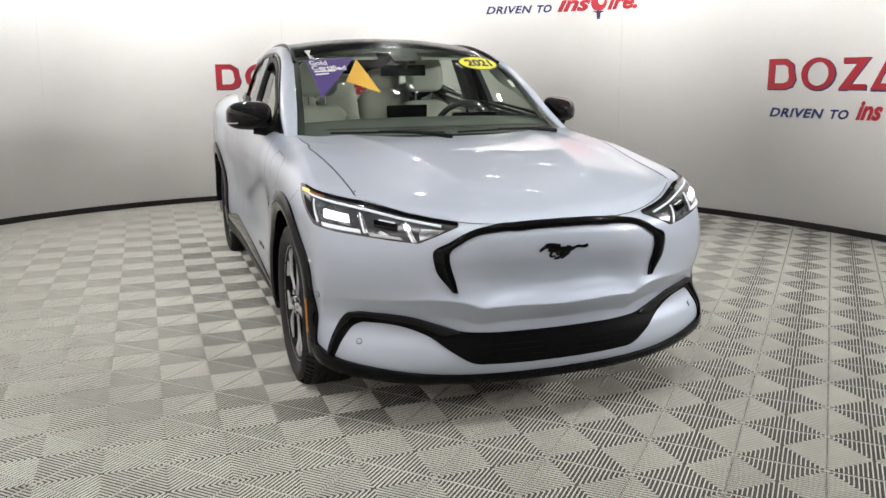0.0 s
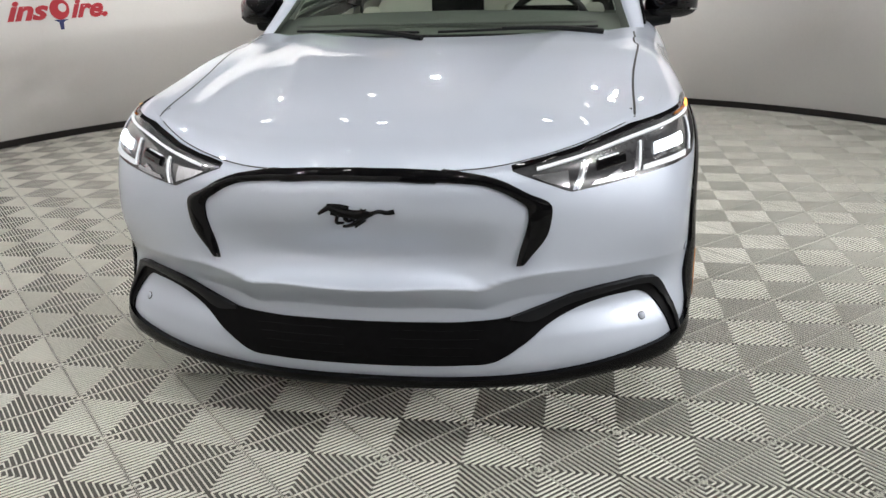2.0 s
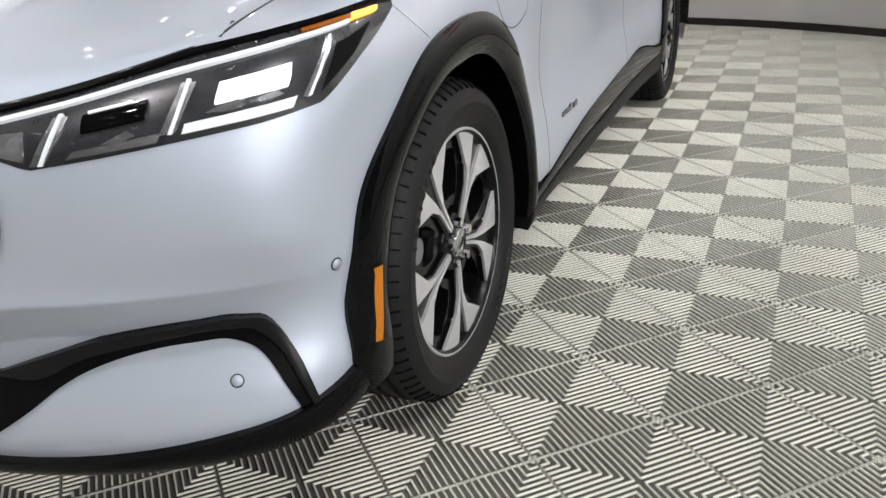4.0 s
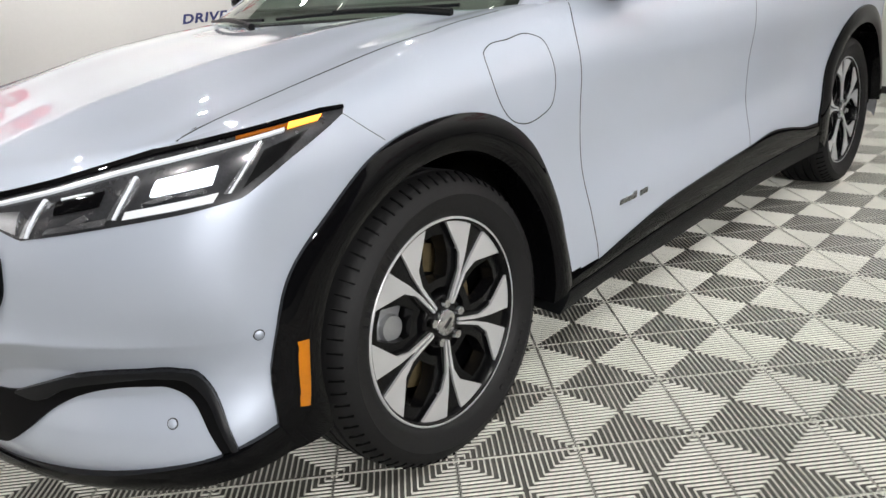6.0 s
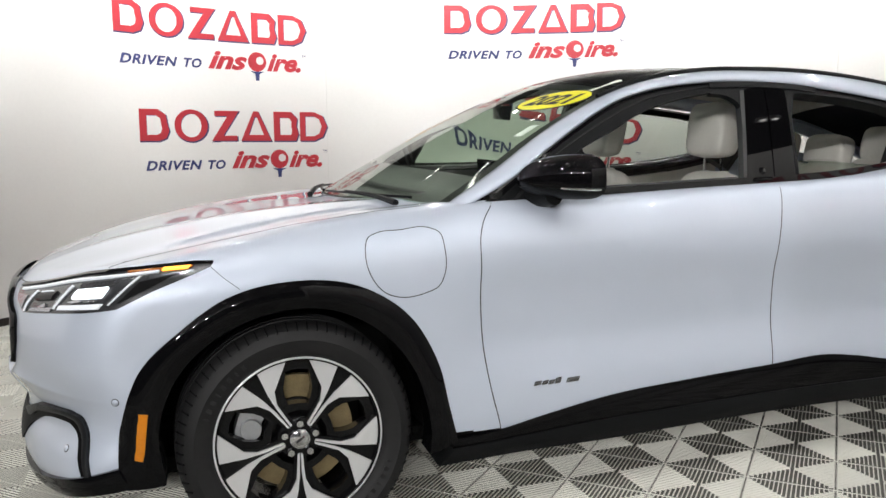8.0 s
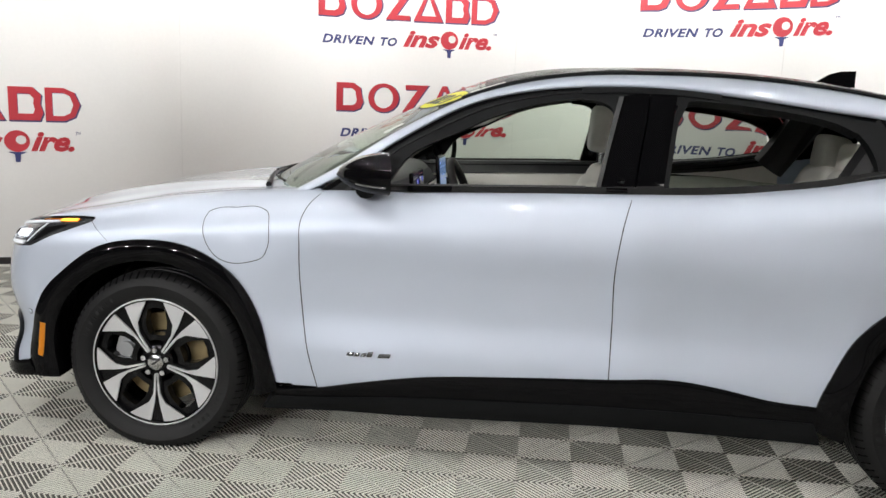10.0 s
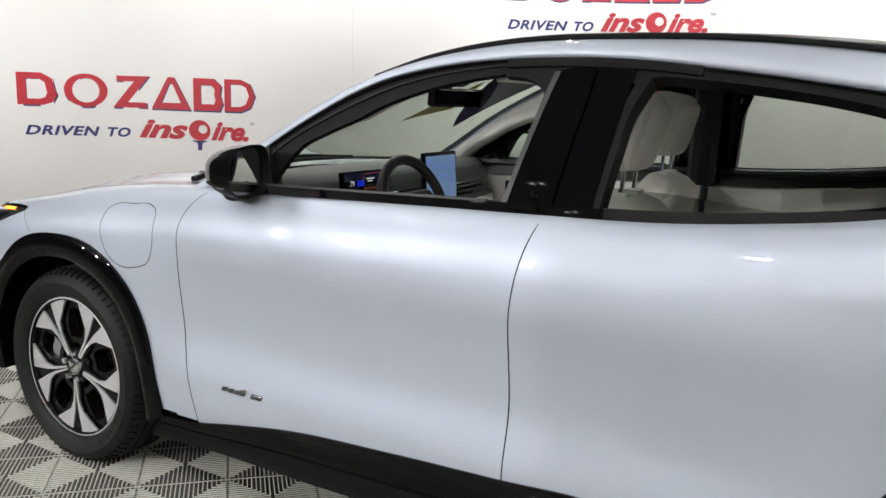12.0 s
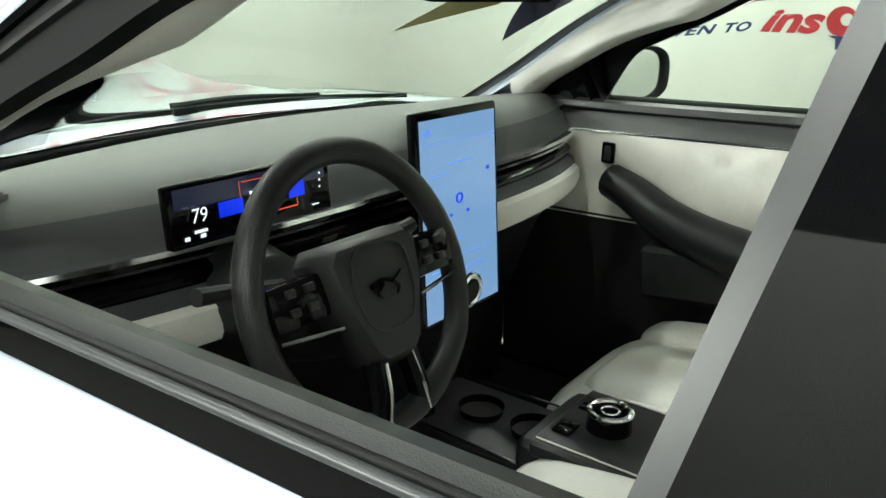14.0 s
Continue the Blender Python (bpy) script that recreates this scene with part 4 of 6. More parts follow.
pair("frame_header", ribbon([(-1.60, 1.4575), (-1.72, 1.462), (-1.85, 1.463), (-1.98, 1.457), (-2.10, 1.446)], [(-1.60, 1.436), (-1.72, 1.441), (-1.85, 1.441), (-1.98, 1.436), (-2.10, 1.425)], on_glass, 0.0105, 24, 3, 0.02), MATTE, "black frame over the centre pillar", FRONT_DOOR)
disc_on(on_glass, -1.752, 1.128, 0.016, "keypad_ring", GLOSS, FRONT_DOOR, 0.0092)
pair("door_release", ribbon([(-1.700, 1.099), (-1.772, 1.101)], [(-1.700, 1.087), (-1.776, 1.088)], on_glass, 0.026, 12, 4, 0.02, crown=0.004), GLOSS, parents=FRONT_DOOR)
# rear door frame and the black quarter behind it
ro_ = [(-1.855, 1.461), (-2.0, 1.454), (-2.162, 1.438), (-2.32, 1.420), (-2.454, 1.402), (-2.56, 1.39), (-2.655, 1.380)]
oi_ = [(-1.945, 1.405), (-1.99, 1.420), (-2.10, 1.418), (-2.254, 1.404), (-2.40, 1.384), (-2.50, 1.362), (-2.585, 1.325)]
pair("window_frame", ribbon(ro_, oi_, on_glass, 0.003, 50, 5, 0.03, inner=0.05), MATTE, "black rear door window frame", REAR_DOOR)
pair("frame_trim", ribbon([tuple(0.97 * np.array(a) + 0.03 * np.array(b)) for a, b in zip(ro_, oi_)], [tuple(0.8 * np.array(a) + 0.2 * np.array(b)) for a, b in zip(ro_, oi_)], on_glass, 0.008, 50, 3, 0.01), GLOSS, parents=REAR_DOOR)
pair("window_frame", ribbon([(-2.575, 1.335), (-2.615, 1.29), (-2.640, 1.24), (-2.655, 1.165)], [(-2.655, 1.382), (-2.70, 1.32), (-2.735, 1.25), (-2.765, 1.165)], on_glass, 0.004, 24, 4, 0.03, inner=0.03), MATTE, parents=REAR_DOOR)
pair("window_seal", ribbon([(-1.900, 1.085), (-1.918, 1.24), (-1.930, 1.345), (-1.950, 1.41)], [(-1.918, 1.085), (-1.936, 1.24), (-1.950, 1.335), (-1.985, 1.418)], on_glass, 0.006, 24, 4, 0.05), MATTE, parents=REAR_DOOR)
pair("quarter_window", ribbon([(-2.66, 1.380), (-2.705, 1.32), (-2.74, 1.25), (-2.77, 1.165)], [(-3.05, 1.315), (-3.05, 1.28), (-3.03, 1.24), (-3.0, 1.20)], on_glass, 0.002, 24, 5, 0.02), GLOSS, "dark rear quarter window")
# belt trim
bx = np.linspace(-0.80, -2.80, 30)
pair("belt_trim", ribbon([(x, float(z_belt(x)) + 0.016) for x in bx], [(x, float(z_belt(x)) - 0.008) for x in bx], on_glass, 0.020, 60, 4, 0.07), GLOSS, "gloss black window sill trim")
for up, off in ((0.019, 0.004), (0.017, 0.017)):
    bt = [on_glass(x, float(z_belt(x)) + up) for x in bx[1:13]]
    for s, par in ((1, FRONT_DOOR[0]), (-1, FRONT_DOOR[1])):
        fix(part("sill_seal", tube([((p + n * off) * [1, s, 1]) for p, n in bt], 0.0048, 8, False, 40), RUBBER if off < 0.01 else SATIN, par, "ribbed window seal"))
pair("mirror_sail", ribbon([(-0.66, 1.052), (-0.80, 1.146), (-0.885, 1.195)], [(-0.66, 1.045), (-0.80, 1.050), (-0.905, 1.056)], on_glass, 0.007, 16, 4, 0.03, straight=True), MATTE, parents=FRONT_DOOR)
pair("sail_bar", ribbon([(-0.845, 1.172), (-0.883, 1.055)], [(-0.866, 1.192), (-0.915, 1.055)], on_glass, 0.012, 14, 3, 0.04, straight=True), RUBBER, parents=FRONT_DOOR)

# roof rail and A-pillar in body colour
rail_hi = [(-0.522, 0.727, 1.037), (-0.700, 0.692, 1.141), (-0.905, 0.660, 1.275), (-1.055, 0.637, 1.356), (-1.184, 0.618, 1.415), (-1.30, 0.604, 1.453), (-1.53, 0.590, 1.499), (-1.9, 0.580, 1.518), (-2.2, 0.572, 1.512), (-2.5, 0.560, 1.485), (-2.8, 0.545, 1.438), (-3.2, 0.52, 1.345), (-3.74, 0.50, 1.13)]
rail_lo2 = [(-0.575, 1.030), (-0.76, 1.128), (-0.877, 1.209), (-1.01, 1.292), (-1.144, 1.365), (-1.24, 1.402), (-1.339, 1.427), (-1.551, 1.457), (-1.85, 1.466), (-2.162, 1.443), (-2.454, 1.407), (-2.68, 1.380), (-3.05, 1.318), (-3.74, 1.10)]
N_R = 90
qq = np.linspace(0, 1, N_R)
hi_c = spline(rail_hi, qq)
lo_2 = spline(rail_lo2, qq)
lo_c = np.array([on_glass(*p)[0] + on_glass(*p)[1] * 0.002 for p in lo_2])
rail = np.zeros((N_R, 8, 3))
for j in range(8):
    w = j / 7
    c = lo_c * (1 - w) + hi_c * w
    c[:, 1] += 0.018 * 4 * w * (1 - w)
    c[:, 2] += 0.010 * 4 * w * (1 - w)
    rail[:, j] = c
rv = np.concatenate([lo_c[:, None] - [0, 0.03, 0.0], rail, hi_c[:, None] - [0, 0.0, 0.02]], 1)
twins("roof_rail", rv.reshape(-1, 3), grid_faces(N_R, 10), PAINT, "body-coloured roof rail and windscreen pillar")

# windscreen, roof and rear screen as one run of panels between the rails
top_c = spline([(-0.27, 0, 1.046), (-0.48, 0, 1.165), (-0.75, 0, 1.300), (-1.0, 0, 1.415), (-1.22, 0, 1.500), (-1.42, 0, 1.542), (-1.7, 0, 1.562), (-2.0, 0, 1.566), (-2.4, 0, 1.548), (-2.8, 0, 1.495), (-3.2, 0, 1.40), (-3.78, 0, 1.15)], np.linspace(0, 1, 400))


def canopy(s, w):
    """s: along the rail's upper edge (0 cowl, 1 tail); w: -1 to 1 across."""
    e = spline(rail_hi, np.atleast_1d(s))
    cx = np.where(e[:, 0] > -1.25, -0.27 + (e[:, 0] + 0.522) * (0.95 / 0.728), e[:, 0] + 0.03 * np.clip((e[:, 0] + 1.6) / 0.35, 0, 1))
    cz = np.interp(-cx, -top_c[:, 0], top_c[:, 2])
    k = np.abs(w) ** 2.3
    return np.stack([cx + (e[:, 0] - cx) * k, e[:, 1] * w, cz + (e[:, 2] - cz) * k - 0.012 * (k - np.abs(w) ** 4)], -1)


ss = np.linspace(0, 1, 400)
edge_x = spline(rail_hi, ss)[:, 0]
s_at = lambda x: float(np.interp(-x, -edge_x, ss))


def canopy_patch(x0, x1, nu, nv, w0=-1.0, w1=1.0, lift=0.0):
    s = np.linspace(s_at(x0), s_at(x1), nu)
    g = np.stack([canopy(s, np.full(nu, w)) for w in np.linspace(w0, w1, nv)], 1)
    if lift:
        n = grid_normals(g)
        n *= np.sign(n[..., 2:3])
        g = g + n * lift
    f = grid_faces(nu, nv)
    if np.cross(g[1, 0] - g[0, 0], g[0, 1] - g[0, 0])[2] < 0:
        f = [tuple(reversed(t)) for t in f]
    return g, f


g, f = canopy_patch(-0.50, -1.24, 30, 41)
windscreen = panel("windscreen", g.reshape(-1, 3), f, GREEN, label="green-tinted windscreen with price stickers")
windscreen.visible_shadow = False
TREE_WS = BVHTree.FromPolygons([Vector(p) for p in g.reshape(-1, 3)], f)
on_screen = lambda y, z: cast(TREE_WS, (1.0, y, z), (-1, 0, 0))
g, f = canopy_patch(-1.22, -2.95, 50, 31)
ROOFGLASS = mat("black_glass_roof", (0.006, 0.006, 0.007), 0.22, 0, 0.1, 3, 80, spec=0.03, rough_vary=0.02)
panel("roof", g.reshape(-1, 3), f, ROOFGLASS, label="black panoramic glass roof")
g, f = canopy_patch(-2.95, -3.74, 20, 21)
panel("rear_screen", g.reshape(-1, 3), f, ROOFGLASS, label="dark rear window")
# printed black border of the windscreen
FRIT = mat("black_frit", (0.012, 0.012, 0.012), 0.35, 0, 0.1, coat=0.5)
for x0, x1, w0, w1, nu, nv in ((-0.50, -0.508, -1, 1, 3, 41), (-1.17, -1.25, -1, 1, 5, 41), (-0.522, -1.17, -1, -0.955, 24, 3), (-0.522, -1.17, 0.955, 1, 24, 3), (-1.08, -1.17, -0.13, 0.13, 5, 7)):
    g, f = canopy_patch(x0, x1, nu, nv, w0, w1, -0.002)
    panel("screen_border", g.reshape(-1, 3), f, FRIT, windscreen)
g, f = canopy_patch(-0.49, -0.507, 3, 41, -1, 1, 0.003)
panel("cowl_seal", g.reshape(-1, 3), f, RUBBER, windscreen)
# cowl between bonnet and screen
cw = np.linspace(-1, 1, 41)
a_ = np.array([hood_full[-1, int(round((w + 1) / 2 * (hood_full.shape[1] - 1)))] for w in cw])
b_ = canopy(np.full(41, s_at(-0.51)), cw)
cg = np.stack([a_ + [0, 0, -0.004], a_ + [-0.01, 0, -0.02], b_ + [0.01, 0, -0.012], b_ + [-0.03, 0, 0.0]], 1)
cf = grid_faces(41, 4)
panel("cowl", cg.reshape(-1, 3), cf, MATTE, label="black plastic cowl panel")
for y0, y1 in ((0.60, 0.02), (-0.05, -0.58)):
    pts = [on_screen(y0 + (y1 - y0) * k / 5, 1.052 + 0.004 * math.sin(k / 5 * 3.14))[0] + np.array([0.016, 0, 0.006]) for k in range(6)]
    solid("wiper", tube(pts, 0.005, 8), MATTE, label="black windscreen wiper")
    solid("wiper_arm", tube([pts[0] + np.array([0.06, 0.02, -0.016]), pts[1] + np.array([0.03, 0, -0.002]), pts[3] + np.array([0.006, 0, 0.004])], (0.012, 0.006), 8), MATTE)

# black moulding along the roof edge
re = spline(rail_hi, np.linspace(s_at(-1.15), s_at(-3.1), 12))
for s in (1, -1):
    solid("roof_moulding", tube([(x, (y - 0.004) * s, z + 0.004) for x, y, z in re], 0.011, 8, False, 40), MATTE)

# roof aerial
bm = bmesh.new()
fin = [(-2.60, 1.518), (-2.635, 1.543), (-2.675, 1.568), (-2.72, 1.580), (-2.782, 1.583), (-2.775, 1.512)]
cols = []
for x, z in fin:
    wy = 0.026 if z < 1.53 else 0.012 if z < 1.57 else 0.005
    cols.append([bm.verts.new((x, -wy, z)), bm.verts.new((x, wy, z))])
for k in range(len(fin)):
    a, b = cols[k], cols[(k + 1) % len(fin)]
    bm.faces.new((a[0], b[0], b[1], a[1]))
bm.faces.new([c[0] for c in cols])
bm.faces.new([c[1] for c in reversed(cols)])
bmesh.ops.recalc_face_normals(bm, faces=bm.faces)
solid("roof_aerial", bm, GLOSS, label="black shark-fin aerial", smooth=False)

# door mirrors
MIRROR = mat("mirror_glass", (0.9, 0.92, 0.92), 0.02, 1.0, 0.0, rough_vary=0.0)


def mirror_shell(grow):
    """The housing: a rounded pod, deepest in the middle, flat behind."""
    nu, nv = 28, 14
    vs = np.zeros((nu, nv, 3))
    for i in range(nu):
        a = 2 * math.pi * i / nu
        ca, sa = math.cos(a), math.sin(a)
        py = 0.115 * math.copysign(abs(ca) ** 0.55, ca) * (1 if ca > 0 else 0.95)
        pz = 0.083 * math.copysign(abs(sa) ** 0.55, sa) * (1.0 - 0.18 * (ca > 0) * ca)
        for j in range(nv):
            t = j / (nv - 1)
            k = max(0.0, 1 - t ** 1.9) ** 0.62
            low = 0.82 if sa < 0 else 1.0
            vs[i, j] = (-0.925 + 0.20 * t * grow - 0.28 * py * k, 0.908 - 0.035 * t ** 1.5 + py * k * grow, 1.122 - 0.004 * t + pz * k * grow * low)
    f = grid_faces(nu, nv, True)
    return vs, f


ms, mf = mirror_shell(1.0)
flatm = ms.reshape(-1, 3)
upper = [t for t in mf if flatm[list(t), 2].mean() > 1.098]
lower = [t for t in mf if flatm[list(t), 2].mean() <= 1.098]
MIRR = twins("door_mirror", flatm, upper, GLOSS, "gloss black door mirror")
twins("mirror_base", flatm, lower, MATTE, parents=MIRR)
ring0, ring1 = ms[:, 0], ms[:, 0] + (np.array([-0.925, 0.908, 1.122]) - ms[:, 0]) * 0.10
ring1 = ring1 + [0.004, 0, 0]
ring2 = ring1 + (np.array([-0.925, 0.908, 1.122]) - ring1) * 0.04 + [0.012, 0, 0]
rr = np.stack([ring0, ring1, ring2], 1).reshape(-1, 3)
twins("mirror_rim", rr, grid_faces(28, 3, True), MATTE, parents=MIRR)
twins("mirror_glass", np.concatenate([ring2 + [-0.001, 0, 0]]), [tuple(range(28))], MIRROR, parents=MIRR)
strip = [ms[26, j] * 0.5 + ms[27, j] * 0.5 + [0.002, 0.003, -0.001] for j in range(1, 9)]
for s_, par in ((1, MIRR[0]), (-1, MIRR[1])):
    solid("signal_strip", tube([p * [1, s_, 1] for p in strip], 0.0035, 8, False, 20), SILVER, par, "bright signal strip")
for s, par in ((1, MIRR[0]), (-1, MIRR[1])):
    solid("mirror_foot", tube([(-0.80, 0.76 * s, 1.060), (-0.82, 0.82 * s, 1.062), (-0.84, 0.89 * s, 1.075)], (0.032, 0.040), 12), MATTE, par)

# side windows: passenger's front closed, both rear ones dark, the driver's rear let down by half
gf = [(-0.89, 1.06), (-0.985, 1.205), (-1.161, 1.284), (-1.352, 1.368), (-1.559, 1.415), (-1.735, 1.425)]
gb = [(-0.895, 1.055), (-1.08, 1.057), (-1.23, 1.06), (-1.40, 1.065), (-1.55, 1.07), (-1.70, 1.075)]
v, f = ribbon(gf, gb, on_glass, -0.012, 30, 6, 0.002)
ob = panel("front_window", v * FLIP, [tuple(reversed(t)) for t in f], GREEN, FRONT_DOOR[1], "closed clear front window")
ob.visible_shadow = False
v, f = ribbon([(-1.93, 1.41), (-2.10, 1.418), (-2.254, 1.404), (-2.42, 1.38), (-2.60, 1.31)], [(-1.90, 1.08), (-2.07, 1.09), (-2.254, 1.10), (-2.42, 1.12), (-2.66, 1.165)], on_glass, -0.012, 30, 6, 0.002)
ob = panel("rear_window", v * FLIP, [tuple(reversed(t)) for t in f], PRIVACY, REAR_DOOR[1], "closed rear window")
ob.visible_shadow = False
v, f = ribbon([(-1.905, 1.165), (-2.10, 1.160), (-2.30, 1.145), (-2.50, 1.150)], [(-1.90, 1.06), (-2.07, 1.07), (-2.254, 1.08), (-2.50, 1.11)], on_glass, -0.012, 30, 6, 0.002)
ob = panel("rear_window", v, f, SMOKE, REAR_DOOR[0], "half-lowered dark rear window")
ob.visible_shadow = False

def word(text, size, shear=0.0, bold=0.0, spacing=1.0):
    """Flat letters as a mesh: points (u, v) with the left foot at 0, and faces."""
    cu = bpy.data.curves.new("letters", "FONT")
    cu.body, cu.size, cu.shear, cu.offset, cu.resolution_u = text, size, shear, bold, 3
    cu.space_character = spacing
    ob = bpy.data.objects.new("letters", cu)
    scene.collection.objects.link(ob)
    me = bpy.data.meshes.new_from_object(ob.evaluated_get(bpy.context.evaluated_depsgraph_get()))
    pts = np.array([v.co[:2] for v in me.vertices])
    faces = [tuple(p.vertices) for p in me.polygons]
    bpy.data.objects.remove(ob)
    bpy.data.curves.remove(cu)
    bpy.data.meshes.remove(me)
    return pts, faces


def fit_box(pts, u0, u1, v0, v1):
    lo, hi = pts.min(0), pts.max(0)
    return (pts - lo) / (hi - lo) * [u1 - u0, v1 - v0] + [u0, v0]

# ---- cabin ----
VINYL = mat("pale_grey_vinyl", (0.76, 0.745, 0.69), 0.48, 0, 0.05, 6, 80, bump=0.25, bump_scale=500)
DASHTOP = mat("grey_soft_dash", (0.10, 0.105, 0.10), 0.6, 0, 0.08, 8, 200, bump=0.25, bump_scale=700)
FABRIC = mat("woven_dash_fabric", (0.05, 0.052, 0.055), 0.75, 0, 0.15, 20, 400, bump=0.4, bump_scale=900)
CABIN = mat("black_cabin_plastic", (0.018, 0.018, 0.019), 0.45, 0, 0.1, 6, 200, spec=0.3, bump=0.15, bump_scale=600)
CARPET = mat("black_carpet", (0.012, 0.012, 0.012), 0.9, 0, 0.3, 30, 300, bump=0.6, bump_scale=400)
HEADLINE = mat("pale_headlining", (0.74, 0.73, 0.69), 0.8, 0, 0.05, 10, 300, bump=0.2, bump_scale=500)
LEATHER = mat("black_leather", (0.015, 0.015, 0.016), 0.42, 0, 0.1, 8, 200, spec=0.35, bump=0.25, bump_scale=500)
SCREENBLUE = mat("lit_blue_screen", (0.05, 0.08, 0.14), 0.15, emit=(0.17, 0.29, 0.53), power=0.52)
SCREENDARK = mat("dark_screen", (0.006, 0.007, 0.012), 0.1, emit=(0.01, 0.012, 0.03), power=0.5)
UIBLUE = mat("screen_blue", (0.02, 0.05, 0.4), 0.3, emit=(0.0, 0.02, 0.7), power=0.5)
UIWHITE = mat("screen_white", (0.8, 0.8, 0.8), 0.3, emit=(0.9, 0.95, 1.0), power=0.45)
UIRED = mat("screen_red", (0.5, 0.05, 0.02), 0.3, emit=(0.8, 0.10, 0.03), power=0.4)
UIFAINT = mat("screen_map_line", (0.1, 0.2, 0.5), 0.3, emit=(0.08, 0.16, 0.48), power=0.8)
LEDGE = mat("grey_ledge_plastic", (0.022, 0.023, 0.023), 0.45, 0, 0.08, 8, 200, bump=0.2, bump_scale=700)
GOLDST = mat("gold_sticker", (0.75, 0.45, 0.06), 0.5, 0, 0.03)
PURPLE = mat("purple_sticker", (0.075, 0.045, 0.20), 0.5, 0, 0.03)
YELLOW = mat("yellow_sticker", (0.85, 0.80, 0.02), 0.5, 0, 0.03)
WHITEST = mat("white_sticker", (0.8, 0.8, 0.8), 0.5, 0, 0.03)
INK = mat("black_ink", (0.01, 0.01, 0.01), 0.5, 0, 0.03)


def cross_loft(profile, ys, bend=None):
    """A profile of (x, z) points carried across the car; bend(y) shifts it forward."""
    bm = bmesh.new()
    rows = []
    for y in ys:
        dx, dz = bend(y) if bend else (0, 0)
        rows.append([bm.verts.new((x + dx, y, z + dz)) for x, z in profile])
    for a, b in zip(rows, rows[1:]):
        for k in range(len(profile) - 1):
            bm.faces.new((a[k], a[k + 1], b[k + 1], b[k]))
    bmesh.ops.recalc_face_normals(bm, faces=bm.faces)
    return bm


ys = np.linspace(-0.735, 0.735, 40)
sweep = lambda y: (0.10 * (abs(y) / 0.735) ** 3, -0.012 * (abs(y) / 0.735) ** 2)
def dash_top():
    """The top: its far edge bows back towards the pillars, its near edge bows the other way."""
    prof = ((-0.34, 1.020), (-0.40, 1.042), (-0.47, 1.064), (-0.60, 1.083), (-0.74, 1.094), (-0.83, 1.094), (-0.878, 1.082), (-0.895, 1.066))
    bm = bmesh.new()
    rows = []
    for y in ys:
        dx, dz = sweep(y)
        back = -0.13 * (abs(y) / 0.735) ** 2
        w = [1, 1, 1, 0.6, 0.3, 0.1, 0, 0]
        rows.append([bm.verts.new((x + back * k + dx * (1 - k), y, z + dz)) for (x, z), k in zip(prof, w)])
    for a, b in zip(rows, rows[1:]):
        for k in range(len(prof) - 1):
            bm.faces.new((a[k], a[k + 1], b[k + 1], b[k]))
    bmesh.ops.recalc_face_normals(bm, faces=bm.faces)
    return bm


dash = solid("dashboard", dash_top(), DASHTOP, label="grey dashboard with white pad, two lit screens")
solid("dash_face", cross_loft([(-0.893, 1.067), (-0.908, 1.055), (-0.924, 1.030), (-0.934, 1.014)], ys, sweep), FABRIC, dash)
solid("dash_trim", cross_loft([(-0.932, 1.018), (-0.946, 1.016), (-0.948, 1.009), (-0.932, 1.006)], ys, sweep), SILVER, dash, "bright dash trim line")
solid("dash_vent", cross_loft([(-0.934, 1.008), (-0.918, 1.004), (-0.916, 0.984), (-0.934, 0.979), (-0.940, 0.972), (-0.936, 0.955)], ys, sweep), GLOSS, dash)
solid("dash_slat", cross_loft([(-0.934, 0.996), (-0.938, 0.993), (-0.934, 0.990)], ys, sweep), SILVER, dash)
solid("dash_weave", cross_loft([(-0.936, 0.957), (-0.948, 0.950), (-0.956, 0.935)], ys, sweep), FABRIC, dash)
for y0, y1 in ((-0.70, -0.17), (0.44, 0.70)):
    solid("dash_pad", cross_loft([(-0.954, 0.938), (-0.968, 0.930), (-0.972, 0.905), (-0.962, 0.880), (-0.93, 0.868)], np.linspace(y0, y1, 16), sweep), VINYL, dash, "pale vinyl dash pad")
solid("dash_lower", cross_loft([(-0.93, 0.94), (-0.92, 0.86), (-0.86, 0.78), (-0.80, 0.62), (-0.72, 0.42), (-0.70, 0.33)], ys, sweep), CABIN, dash)
# demister slot and grille by the windscreen pillar
solid("demister_slot", cross_loft([(-0.50, 1.064), (-0.515, 1.068), (-0.53, 1.070)], np.linspace(-0.6, 0.6, 24), lambda y: (0.06 - 0.10 * abs(y) ** 2.2 - 0.0, 0.004)), GAP, dash)
for k in range(5):
    solid("grille_bar", rbox((-0.80 + 0.012 * k, 0.665, 1.085 - 0.0 * k), (0.004, 0.085, 0.01), 0.001, 1, (0, 0, 20)), DASHTOP, dash)

# cluster display
solid("cluster_display", rbox((-0.945, 0.378, 1.062), (0.018, 0.278, 0.082), 0.006, 2, (0, 6, 0)), GLOSS, dash, "lit instrument display")


def flat_rect(x, y0, y1, z0, z1, tilt=0.0):
    bm = bmesh.new()
    vs = [bm.verts.new((x - tilt * (z - z0), y, z)) for y, z in ((y0, z0), (y0, z1), (y1, z1), (y1, z0))]
    f = bm.faces.new(vs)
    f.normal_update()
    if f.normal.x > 0:
        f.normal_flip()
    return bm


def dash_text(text, x, y_left, z0, high, wide, material, parent, name="display_text"):
    """Letters that face the rear of the car."""
    pts, faces = word(text, 0.1)
    p = fit_box(pts, 0, wide, 0, high)
    v = [(x, y_left - a, z0 + b) for a, b in p]
    return fix(link_mesh(name, v, faces, material, parent, smooth=False))


